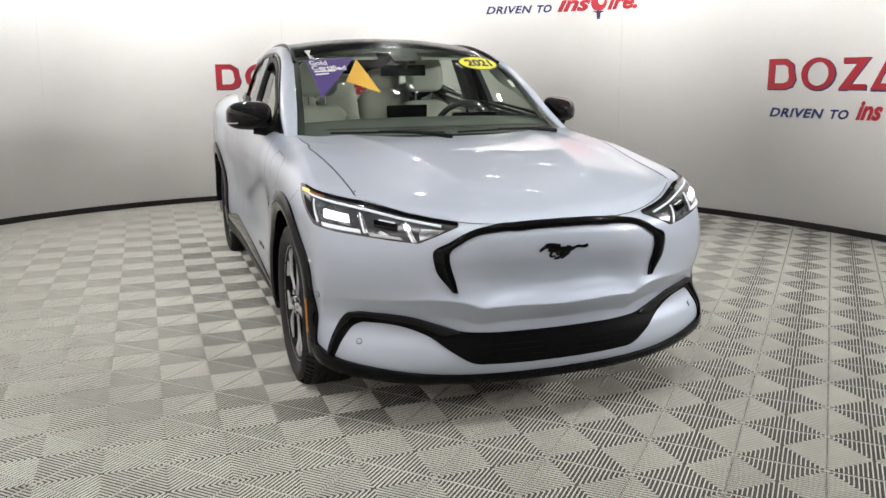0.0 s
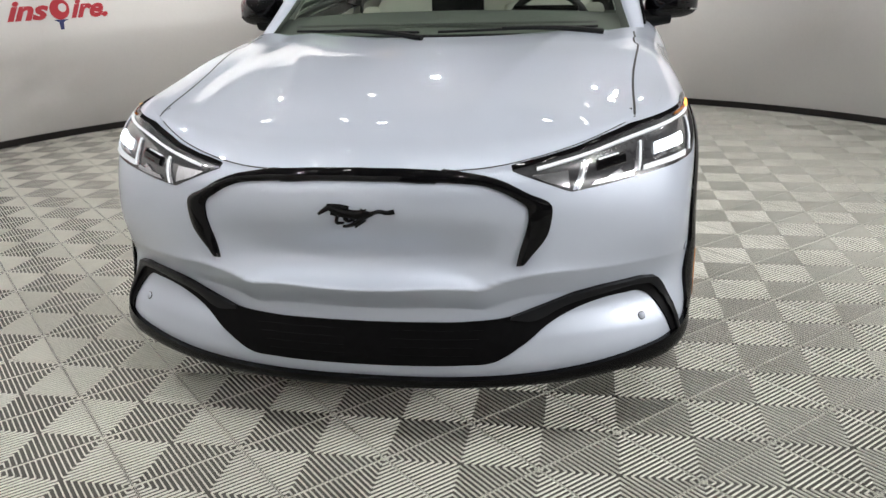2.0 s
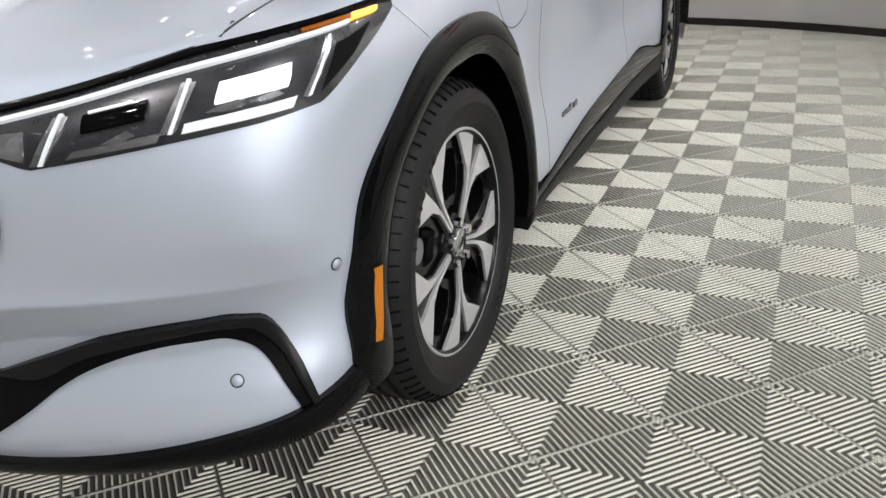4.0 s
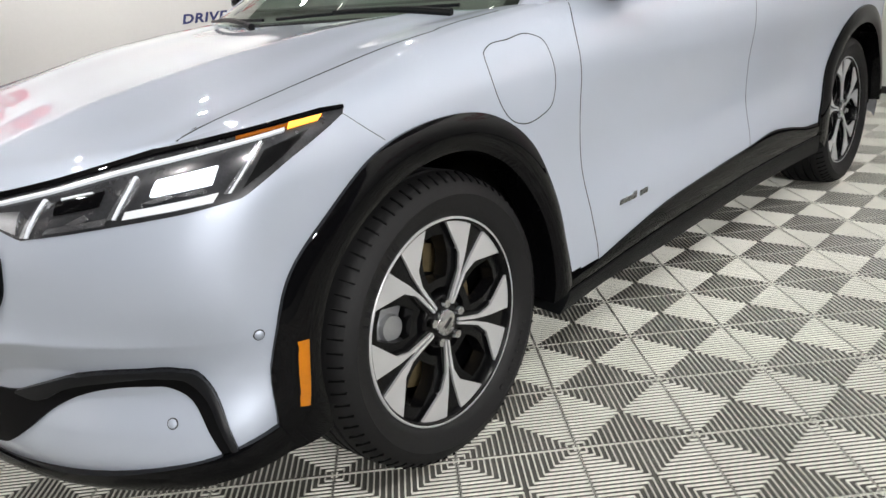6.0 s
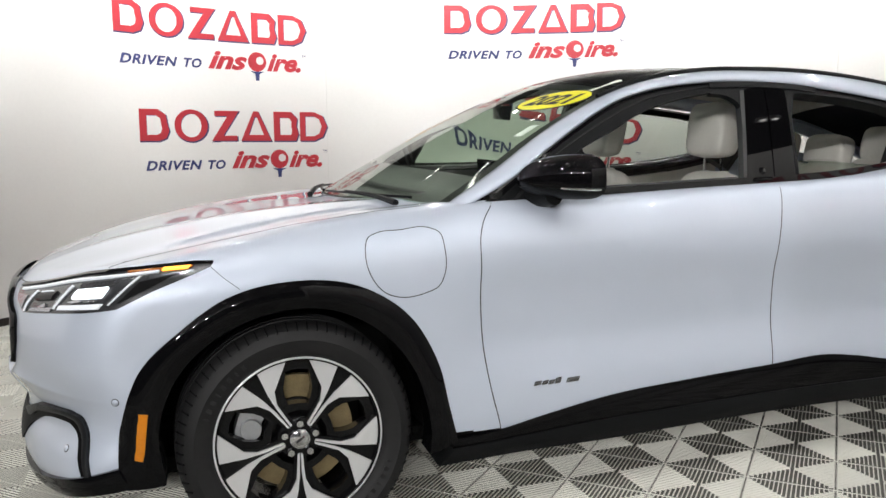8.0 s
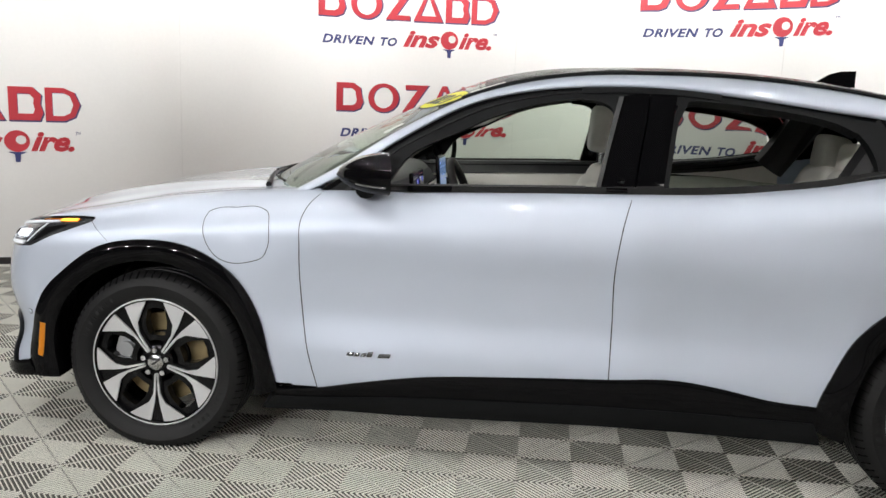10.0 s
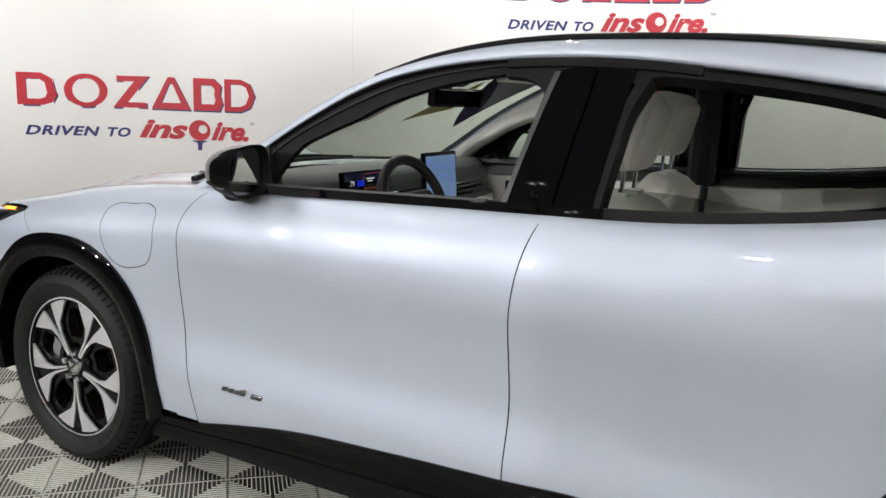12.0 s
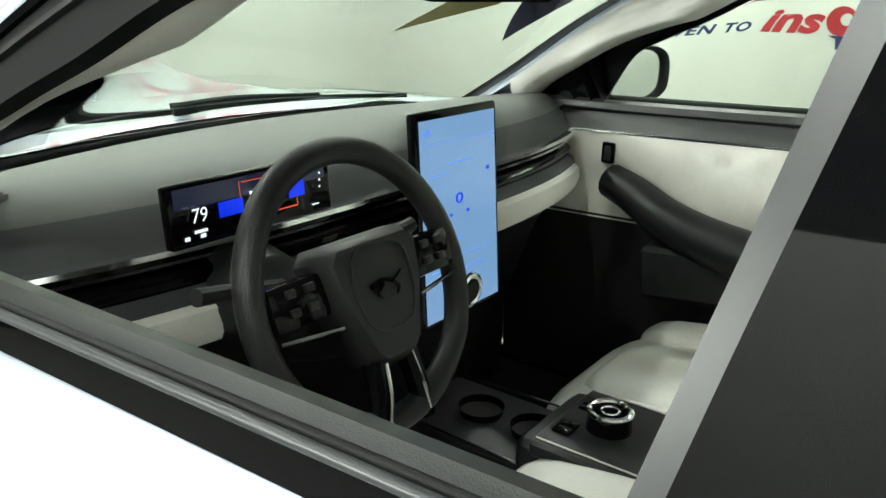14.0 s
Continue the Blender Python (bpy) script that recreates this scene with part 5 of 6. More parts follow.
cx = -0.9575
solid("display_area", flat_rect(cx, 0.508, 0.250, 1.027, 1.098, -0.1), SCREENDARK, dash)
solid("display_bar", flat_rect(cx - 0.0015, 0.445, 0.405, 1.052, 1.072, -0.1), UIBLUE, dash)
solid("display_bar", flat_rect(cx - 0.0015, 0.325, 0.295, 1.055, 1.077, -0.1), UIBLUE, dash)
for a in ((0.408, 0.310, 1.0925, 1.0935), (0.408, 0.310, 1.042, 1.0435), (0.4085, 0.4075, 1.042, 1.0935), (0.3105, 0.3095, 1.042, 1.0935)):
    solid("display_frame", flat_rect(cx - 0.002, *a, -0.1), UIRED, dash)
for a in ((0.395, 0.35, 1.074, 1.078), (0.39, 0.36, 1.066, 1.069), (0.485, 0.465, 1.040, 1.044), (0.50, 0.492, 1.033, 1.038), (0.476, 0.468, 1.033, 1.038), (0.268, 0.265, 1.06, 1.063), (0.268, 0.265, 1.07, 1.073), (0.268, 0.265, 1.08, 1.083), (0.282, 0.268, 1.036, 1.038)):
    solid("display_mark", flat_rect(cx - 0.002, *a, -0.1), UIWHITE, dash)
solid("display_mark", flat_rect(cx - 0.002, 0.40, 0.392, 1.030, 1.037, -0.1), UIRED, dash)

# tall centre screen
scr = empty("centre_screen", (0, 0, 0), parent=car)
scr.matrix_parent_inverse = CARM
solid("screen_body", rbox((-1.005, -0.0145, 0.970), (0.016, 0.236, 0.362), 0.008, 3, (0, 4.5, 0)), GLOSS, scr, "black screen body")
tl = 0.0785
bm = flat_rect(-1.0285, 0.092, -0.121, 0.800, 1.138, -tl)
solid("screen_area", bm, SCREENBLUE, scr, "tall lit blue touch screen")
sx = lambda z: -1.0292 + tl * (z - 0.800)
for y0, y1, z0, z1, m in ((0.082, 0.066, 1.112, 1.124, UIFAINT), (0.09, -0.118, 1.098, 1.0992, UIFAINT), (0.02, -0.05, 1.060, 1.063, UIFAINT), (0.07, 0.02, 1.045, 1.047, UIFAINT), (0.03, -0.02, 0.93, 0.933, UIFAINT), (0.06, -0.1, 0.900, 0.902, UIFAINT),
                          (-0.02, -0.08, 0.872, 0.875, UIFAINT), (0.05, -0.03, 0.86, 0.862, UIFAINT), (0.075, 0.02, 0.885, 0.887, UIFAINT), (-0.09, -0.10, 1.035, 1.042, UIBLUE), (0.02, 0.012, 0.972, 0.977, UIBLUE), (-0.028, -0.036, 0.972, 0.977, UIBLUE)):
    solid("screen_mark", flat_rect(sx(z0) - 0.0006, y0, y1, z0, z1, -tl), m, scr)
def ring_x(c, r, t, n=28):
    return tube([(c[0], c[1] + r * math.cos(2 * math.pi * k / 12), c[2] + r * math.sin(2 * math.pi * k / 12)) for k in range(12)], t, 8, True, n)
solid("screen_mark", ring_x((sx(1.0) - 0.001, -0.008, 1.0), 0.008, 0.0016, 20), UIBLUE, scr)
solid("screen_knob", ring_x((-1.040, -0.012, 0.838), 0.026, 0.007), SILVER, scr, "silver rotary knob on the screen")
bm = bmesh.new()
bmesh.ops.create_cone(bm, cap_ends=True, segments=24, radius1=0.021, radius2=0.019, depth=0.02, matrix=Matrix.Translation((-1.036, -0.012, 0.838)) @ Matrix.Rotation(radians(-90), 4, "Y"))
solid("knob_face", bm, GLOSS, scr)

# steering wheel
WC, WT = Vector((-1.152, 0.382, 0.985)), Matrix.Rotation(radians(21), 3, "Y")
stw = empty("steering_wheel", (0, 0, 0), parent=car)
stw.matrix_parent_inverse = CARM
wheel_pt = lambda y, z, d=0.0: tuple(WC + WT @ Vector((d, y, z)))
rim_pts = [wheel_pt(0.175 * math.cos(2 * math.pi * k / 20), 0.175 * math.sin(2 * math.pi * k / 20) * (1.0 if math.sin(2 * math.pi * k / 20) > -0.8 else 0.96)) for k in range(20)]
solid("wheel_rim", tube(rim_pts, 0.0175, 14, True, 60), LEATHER, stw, "black leather steering wheel rim")
bm = bmesh.new()
hubp = [(-0.085, 0.05), (-0.07, 0.066), (0.07, 0.066), (0.085, 0.05), (0.078, 0.0), (0.045, -0.085), (0.03, -0.098), (-0.03, -0.098), (-0.045, -0.085), (-0.078, 0.0)]
for s, d in ((1.0, 0.02), (1.0, -0.015), (0.86, -0.034)):
    [bm.verts.new(wheel_pt(y * s, z * s, d)) for y, z in hubp]
bm.verts.ensure_lookup_table()
n = len(hubp)
for lay in range(2):
    for k in range(n):
        bm.faces.new([bm.verts[i] for i in (lay * n + k, lay * n + (k + 1) % n, (lay + 1) * n + (k + 1) % n, (lay + 1) * n + k)])
bm.faces.new([bm.verts[2 * n + k] for k in range(n)])
bmesh.ops.recalc_face_normals(bm, faces=bm.faces)
solid("airbag_cover", bm, LEATHER, stw, "black airbag cover", angle=50)
em = [wheel_pt(y, z, -0.0355) for y, z in ((-0.046, 0.04), (0.046, 0.04), (0.05, 0.02), (0.035, -0.045), (-0.035, -0.045), (-0.05, 0.02))]
solid("cover_line", tube(em, 0.0012, 6, True, 40), CABIN, stw)
for pts in ([(-0.026, 0.004), (-0.005, 0.008), (0.014, 0.004), (0.03, 0.012)], [(0.012, 0.003), (0.02, -0.008), (0.014, -0.014)], [(-0.006, 0.004), (-0.016, -0.008), (-0.01, -0.014)]):
    solid("cover_mark", tube([wheel_pt(-y, z, -0.0375) for y, z in pts], (0.0035, 0.0015), 6, False, 12), GLOSS, stw)
for s in (-1, 1):
    bm = rbox((0, 0, 0), (0.03, 0.085, 0.055), 0.01)
    for v in bm.verts:
        v.co = Vector(wheel_pt(s * 0.118 + v.co.y, 0.015 + v.co.z + 0.012 * s * 0, v.co.x - 0.004))
    solid("wheel_spoke", bm, GLOSS, stw)
    for a in (-1, 1):
        for b in (-1, 1):
            bm = rbox((0, 0, 0), (0.006, 0.014, 0.010), 0.002)
            for v in bm.verts:
                v.co = Vector(wheel_pt(s * 0.118 + v.co.y + a * 0.014, 0.018 + v.co.z + b * 0.011, v.co.x - 0.021))
            solid("wheel_button", bm, CABIN, stw)
    solid("spoke_edge", tube([wheel_pt(s * 0.072, -0.03, -0.022), wheel_pt(s * 0.16, -0.02, -0.016)], 0.003, 6, False, 8), SILVER, stw)
    solid("lower_spoke", tube([wheel_pt(s * 0.03, -0.085, -0.01), wheel_pt(s * 0.035, -0.13, -0.008), wheel_pt(s * 0.045, -0.182, 0.0)], (0.016, 0.012), 10, False, 12), GLOSS, stw)
    solid("spoke_trim", tube([wheel_pt(s * 0.024, -0.09, -0.024), wheel_pt(s * 0.03, -0.13, -0.024), wheel_pt(s * 0.04, -0.172, -0.016)], 0.0025, 6, False, 10), SILVER, stw)
    solid("column_stalk", tube([wheel_pt(s * 0.05, 0.03, 0.09), wheel_pt(s * 0.14, 0.045, 0.075), wheel_pt(s * 0.19, 0.052, 0.065)], (0.008, 0.011), 10, False, 12), CABIN, stw)
solid("steering_column", tube([wheel_pt(0, -0.01, 0.01), wheel_pt(0, -0.02, 0.12), (-0.86, 0.372, 0.93)], (0.06, 0.075), 16, False, 8), CABIN, stw)

# centre console
con = empty("centre_console", (0, 0, 0), parent=car)
con.matrix_parent_inverse = CARM
solid("console_body", rbox((-1.52, 0, 0.49), (0.62, 0.215, 0.36), 0.03, 3), CABIN, con, "black centre console")
solid("console_top", rbox((-1.54, 0, 0.6620), (0.60, 0.225, 0.030), 0.014, 3), LEATHER, con)
for s in (-1, 1):
    solid("stitch_line", tube([(-1.25, 0.098 * s, 0.6785), (-1.80, 0.098 * s, 0.6785)], 0.0014, 6, False, 6), VINYL, con)
solid("console_front", rbox((-1.10, -0.01, 0.555), (0.30, 0.20, 0.11), 0.02, 3), CABIN, con)
for x in (-1.075, -1.185):
    bm = bmesh.new()
    bmesh.ops.create_cone(bm, cap_ends=False, segments=28, radius1=0.038, radius2=0.042, depth=0.02, matrix=Matrix.Translation((x, -0.01, 0.615)))
    solid("cup_holder", bm, GLOSS, con, "cup holder ring")
    bm = bmesh.new()
    bmesh.ops.create_circle(bm, cap_ends=True, segments=28, radius=0.040, matrix=Matrix.Translation((x, -0.01, 0.6115)))
    solid("cup_holder_floor", bm, CARPET, con)
for s in (-1, 1):
    solid("console_trim", tube([(-0.98, -0.01 + 0.098 * s, 0.612), (-1.24, -0.01 + 0.105 * s, 0.614)], 0.003, 6, False, 8), SILVER, con)
bm = bmesh.new()
bmesh.ops.create_cone(bm, cap_ends=True, segments=36, radius1=0.037, radius2=0.034, depth=0.03, matrix=Matrix.Translation((-1.325, 0.0, 0.6920)))
solid("gear_knob", bm, GLOSS, con, "rotary gear selector with silver rim")
solid("knob_rim", tube([(-1.325 + 0.033 * math.cos(2 * math.pi * k / 12), 0.033 * math.sin(2 * math.pi * k / 12), 0.7080) for k in range(12)], 0.005, 8, True, 36), SILVER, con)
solid("knob_rim", tube([(-1.325 + 0.014 * math.cos(2 * math.pi * k / 12), 0.014 * math.sin(2 * math.pi * k / 12), 0.7080) for k in range(12)], 0.002, 8, True, 24), SILVER, con)
for y in (-0.045, 0.045):
    solid("console_switch", rbox((-1.272, y, 0.6790), (0.03, 0.04, 0.006), 0.002), GLOSS, con)

# seats
def pillow(c, s, turn=(0, 0, 0), soft=0.35, n=3, squash=None):
    """A rounded cushion."""
    bm = bmesh.new()
    bmesh.ops.create_cube(bm, size=2)
    bmesh.ops.subdivide_edges(bm, edges=bm.edges[:], cuts=7, use_grid_fill=True)
    for v in bm.verts:
        p = v.co
        k = 1.0 / max(1e-6, (abs(p.x) ** 5 + abs(p.y) ** 5 + abs(p.z) ** 5) ** 0.2)
        v.co = p * k * max(abs(p.x), abs(p.y), abs(p.z))
    for v in bm.verts:
        if squash:
            squash(v.co)
        v.co = Vector((v.co.x * s[0] / 2, v.co.y * s[1] / 2, v.co.z * s[2] / 2))
    bmesh.ops.rotate(bm, verts=bm.verts, matrix=Euler([radians(a) for a in turn]).to_matrix())
    bmesh.ops.translate(bm, vec=c, verts=bm.verts)
    return bm


def back_shape(p):
    p.y *= 1.0 - 0.20 * max(0.0, p.z)


def head_shape(p):
    p.y *= 1.0 - 0.12 * max(0.0, p.z) + 0.04 * min(0.0, p.z)
    p.x *= 0.9 + 0.25 * p.z if p.z > 0 else 0.9 + 0.1 * p.z


def front_seat(dx, y, dz):
    s = empty("front_seat", (0, 0, 0), parent=car, label="pale grey vinyl front seat with headrest")
    s.matrix_parent_inverse = CARM
    solid("cushion", pillow((-1.435 + dx, y, 0.53 + dz), (0.49, 0.50, 0.17), (0, 6, 0)), VINYL, s)
    solid("cushion_insert", pillow((-1.43 + dx, y, 0.565 + dz), (0.40, 0.30, 0.13), (0, 6, 0)), VINYL, s)
    for t in (-1, 1):
        solid("side_bolster", pillow((-1.45 + dx, y + 0.22 * t, 0.56 + dz), (0.44, 0.12, 0.16), (0, 6, 0)), VINYL, s)
        solid("back_bolster", pillow((-1.77 + dx, y + 0.21 * t, 0.80), (0.17, 0.12, 0.50), (0, -16, 0)), VINYL, s)
    solid("backrest", pillow((-1.785 + dx, y, 0.835), (0.15, 0.46, 0.57), (0, -16, 0), squash=back_shape), VINYL, s)
    solid("seat_shell", pillow((-1.81 + dx, y, 0.815), (0.14, 0.45, 0.57), (0, -16, 0), squash=back_shape), VINYL, s)
    solid("headrest", pillow((-1.835 + dx, y, 1.287), (0.125, 0.245, 0.225), (0, -10, 0), squash=head_shape), VINYL, s, "pale vinyl headrest")
    solid("headrest_back", pillow((-1.858 + dx, y, 1.277), (0.115, 0.23, 0.20), (0, -10, 0), squash=head_shape), VINYL, s)
    for t in (-1, 1):
        solid("headrest_post", tube([(-1.845 + dx, y + 0.055 * t, 1.22), (-1.838 + dx, y + 0.055 * t, 1.07)], 0.0065, 10, False, 6), SILVER, s)
        solid("post_collar", rbox((-1.842 + dx, y + 0.055 * t, 1.108), (0.045, 0.055, 0.02), 0.008), VINYL, s)
    solid("seat_base", rbox((-1.45 + dx, y, 0.40 + dz / 2), (0.5, 0.42, 0.14 + dz), 0.03), CABIN, s)
    return s


front_seat(-0.01, 0.37, 0.045)
front_seat(0.09, -0.37, 0.0)
bench = empty("rear_bench", (0, 0, 0), parent=car, label="pale grey vinyl rear bench")
bench.matrix_parent_inverse = CARM
solid("cushion", pillow((-2.40, 0, 0.55), (0.56, 1.26, 0.2), (0, 5, 0)), VINYL, bench)
for y in (0.36, 0.0, -0.36):
    solid("backrest", pillow((-2.74, y, 0.86), (0.18, 0.40 if y else 0.30, 0.62), (0, -20, 0)), VINYL, bench)
    solid("headrest", pillow((-2.83, y, 1.215 - 0.03 * (y == 0)), (0.12, 0.26, 0.17), (0, -12, 0), squash=head_shape), VINYL, bench)
    for t in (-1, 1):
        solid("headrest_post", tube([(-2.83, y + 0.05 * t, 1.16), (-2.82, y + 0.05 * t, 1.08)], 0.006, 8, False, 5), SILVER, bench)

# floor, sides, headlining
solid("cabin_floor", rbox((-1.75, 0, 0.30), (2.1, 1.5, 0.04), 0.01), CARPET)
solid("boot_floor", rbox((-3.25, 0, 0.72), (0.9, 1.2, 0.04), 0.01), CARPET)
solid("front_bulkhead", rbox((-0.64, 0, 0.65), (0.03, 1.5, 0.72), 0.005), CARPET)
solid("boot_wall", rbox((-2.93, 0, 0.70), (0.03, 1.4, 0.75), 0.005), CARPET)

# door linings: dark ledge, pale insert, armrest
def lining(x0, x1, zb, s, parent, front):
    xs = np.linspace(x0, x1, 24)
    belt = lambda x: float(z_belt(x))
    prof = [(0.79, 0.006, MATTE), (0.768, 0.020, MATTE), (0.748, 0.014, MATTE), (0.735, -0.014, MATTE), (0.716, -0.050, None)]
    bm = bmesh.new()
    rows = [[bm.verts.new((x, s * (y - 0.075 * max(0.0, -1.9 - x) ** 1.8), belt(x) + dz)) for y, dz, _ in prof] for x in xs]
    for a, b in zip(rows, rows[1:]):
        for k in range(len(prof) - 1):
            bm.faces.new((a[k], a[k + 1], b[k + 1], b[k]))
    bmesh.ops.recalc_face_normals(bm, faces=bm.faces)
    solid("door_ledge", bm, LEDGE, parent)
    bm = bmesh.new()
    prof = [(0.706, -0.048), (0.716, -0.09), (0.722, -0.16), (0.712, -0.22), (0.70, -0.26)]
    rows = [[bm.verts.new((x, s * y, belt(x) + dz)) for y, dz in prof] for x in xs]
    for a, b in zip(rows, rows[1:]):
        for k in range(len(prof) - 1):
            bm.faces.new((a[k], a[k + 1], b[k + 1], b[k]))
    bmesh.ops.recalc_face_normals(bm, faces=bm.faces)
    solid("door_insert", bm, VINYL if front else CABIN, parent, "pale vinyl door insert" if front else "")
    solid("lining_line", tube([(x, s * 0.702, belt(x) - 0.048) for x in xs[::4]], 0.0028, 6, False, 24), SILVER, parent)
    bm = bmesh.new()
    rows = [[bm.verts.new((x, s * y, z)) for y, z in ((0.70, belt(x) - 0.25), (0.735, 0.60), (0.75, 0.33))] for x in xs]
    for a, b in zip(rows, rows[1:]):
        for k in range(2):
            bm.faces.new((a[k], a[k + 1], b[k + 1], b[k]))
    bmesh.ops.recalc_face_normals(bm, faces=bm.faces)
    solid("door_lower", bm, CABIN, parent)


lining(-0.66, -1.80, 0, 1, FRONT_DOOR[0], True)
lining(-0.66, -1.80, 0, -1, FRONT_DOOR[1], True)
lining(-1.82, -2.70, 0, 1, REAR_DOOR[0], True)
lining(-1.82, -2.70, 0, -1, REAR_DOOR[1], True)
for s, par in ((1, FRONT_DOOR[0]), (-1, FRONT_DOOR[1])):
    bm = tube([(-0.965, s * 0.715, 0.895), (-1.03, s * 0.69, 0.880), (-1.14, s * 0.665, 0.835), (-1.30, s * 0.66, 0.795), (-1.62, s * 0.66, 0.79)], (0.042, 0.070), 14, False, 30)
    solid("armrest", bm, LEATHER, par, "black stitched armrest")
    solid("armrest_stitch", tube([(-0.965, s * 0.700, 0.923), (-1.03, s * 0.665, 0.910), (-1.14, s * 0.632, 0.868), (-1.30, s * 0.622, 0.832), (-1.62, s * 0.62, 0.832)], 0.0016, 6, False, 24), VINYL, par)
    solid("door_switch", rbox((-0.952, s * 0.711, 0.962), (0.034, 0.012, 0.052), 0.006), GLOSS, par)
    solid("switch_rim", rbox((-0.952, s * 0.708, 0.962), (0.018, 0.012, 0.036), 0.004), CABIN, par)
    solid("armrest_base", rbox((-1.36, s * 0.69, 0.735), (0.56, 0.10, 0.13), 0.03, 3, (0, 6, 0)), CABIN, par)
    if s > 0:
        solid("window_switch", rbox((-1.15, s * 0.655, 0.888), (0.09, 0.05, 0.008), 0.003, 2, (0, 12, 0)), GLOSS, par)

g, f = canopy_patch(-1.20, -3.0, 40, 21, -0.97, 0.97, -0.022)
panel("headlining", g.reshape(-1, 3), [tuple(reversed(t)) for t in f], HEADLINE, label="pale headlining")
fo_c = np.array([on_glass(*p)[0] for p in spline(open_f, np.linspace(0, 1, 40))])
lo_at = np.array([on_glass(*p)[0] for p in spline(frame_out, np.linspace(0, 1, 40))])
fo_c = fo_c + (lo_at - fo_c) * np.clip(1 - np.arange(40) / 14, 0, 0.75)[:, None]
hi_at = np.array([np.interp(-fo_c[:, 0] - 0.02, -hi_c[:, 0], hi_c[:, k]) for k in range(3)]).T
deep = np.interp(-fo_c[:, 0], [0.80, 1.06, 1.35, 1.7], [0.05, 0.10, 0.07, 0.04])[:, None] * [0, 1, 0]
inn = np.stack([fo_c + [0.015, -0.02, 0.03], fo_c + [0, -0.04, 0.006], fo_c * [1, 1, 1] + [0.012, -0.045, 0.006] - deep * 0.6, fo_c + [0.02, -0.04, 0.012] - deep, fo_c * 0.4 + hi_at * 0.6 + [0.0, -0.05, -0.02], hi_at + [-0.01, -0.03, -0.016]], 1)
twins("pillar_lining", inn.reshape(-1, 3), grid_faces(40, 6), HEADLINE, "pale windscreen pillar lining")
pts = [(-1.80, 0.735, 1.06), (-1.81, 0.70, 1.2), (-1.83, 0.635, 1.42)]
for s in (1, -1):
    bm = tube([(x, y * s - 0.03 * s, z) for x, y, z in pts], 0.055, 10, False, 10)
    solid("centre_pillar_lining", bm, CABIN)
    solid("seat_belt", tube([(-1.84, 0.655 * s, 1.28), (-1.83, 0.675 * s, 1.0), (-1.80, 0.69 * s, 0.6)], 0.010, 6, False, 8), CABIN)
    bm = tube([(-2.62, 0.62 * s, 1.12), (-2.72, 0.58 * s, 1.28), (-2.80, 0.52 * s, 1.42)], 0.085, 10, False, 10)
    solid("rear_pillar_lining", bm, CABIN)
solid("rear_shelf", rbox((-3.1, 0, 1.02), (0.5, 1.2, 0.03), 0.01), CARPET)
solid("sun_visor", rbox((-1.235, 0.33, 1.445), (0.16, 0.40, 0.018), 0.008, 2, (0, 18, 0)), HEADLINE)
solid("sun_visor", rbox((-1.235, -0.33, 1.445), (0.16, 0.40, 0.018), 0.008, 2, (0, 18, 0)), HEADLINE)
rv = empty("rear_view_mirror", (0, 0, 0), parent=car)
rv.matrix_parent_inverse = CARM
solid("mirror_case", rbox((-1.055, -0.015, 1.352), (0.034, 0.255, 0.066), 0.008, 3, (0, -6, -14)), GLOSS, rv, "black rear-view mirror")
bm = flat_rect(0, 0.121, -0.121, -0.0285, 0.0285)
bmesh.ops.rotate(bm, verts=bm.verts, matrix=Euler((0, radians(-6), radians(-14))).to_matrix())
bmesh.ops.translate(bm, verts=bm.verts, vec=(-1.0735, -0.0195, 1.352))
solid("mirror_face", bm, MIRROR, rv)
solid("mirror_stem", tube([(-1.04, -0.01, 1.36), (-1.03, 0, 1.40), (-1.06, 0, 1.43)], 0.014, 8, False, 8), CABIN, rv)
solid("camera_box", rbox((-1.12, 0, 1.435), (0.16, 0.13, 0.035), 0.012, 2, (0, 24, 0)), CABIN, rv)

# stickers on the windscreen
def sticker(name, pts, faces, material, lift, label=""):
    v = []
    for y, z in pts:
        p, n = on_screen(float(y), float(z))
        v.append(p + n * lift)
    return panel(name, v, faces, material, windscreen, label)


def fan(outline, rings=4):
    o = np.array(outline, float)
    c = o.mean(0)
    n = len(o)
    pts = [c] + [c + (p - c) * k / rings for k in range(1, rings + 1) for p in o]
    f = [(0, 1 + i, 1 + (i + 1) % n) for i in range(n)]
    for k in range(rings - 1):
        a, b = 1 + k * n, 1 + (k + 1) * n
        f += [(a + i, b + i, b + (i + 1) % n, a + (i + 1) % n) for i in range(n)]
    return pts, f


def dense(corners, m=8):
    c = np.array(corners, float)
    return [c[i] + (c[(i + 1) % len(c)] - c[i]) * k / m for i in range(len(c)) for k in range(m)]


OY, OZ = 0.450, 1.398
oval = [(OY + 0.138 * math.cos(2 * math.pi * k / 32), OZ + 0.036 * math.sin(2 * math.pi * k / 32)) for k in range(32)]
sticker("price_sticker", *fan([(OY + (y - OY) * 1.04, OZ + (z - OZ) * 1.1) for y, z in oval]), INK, 0.0015)
sticker("price_sticker", *fan(oval), YELLOW, 0.003, "yellow oval year sticker")

# ---- printed slogans on the wall ----
RED = mat("red_vinyl_print", (0.50, 0.030, 0.045), 0.5, 0, 0.06, 6, 60)
NAVY = mat("navy_vinyl_print", (0.035, 0.045, 0.16), 0.5, 0, 0.06, 6, 60)
DARK = mat("navy_outline_print", (0.05, 0.05, 0.14), 0.5, 0, 0.05)


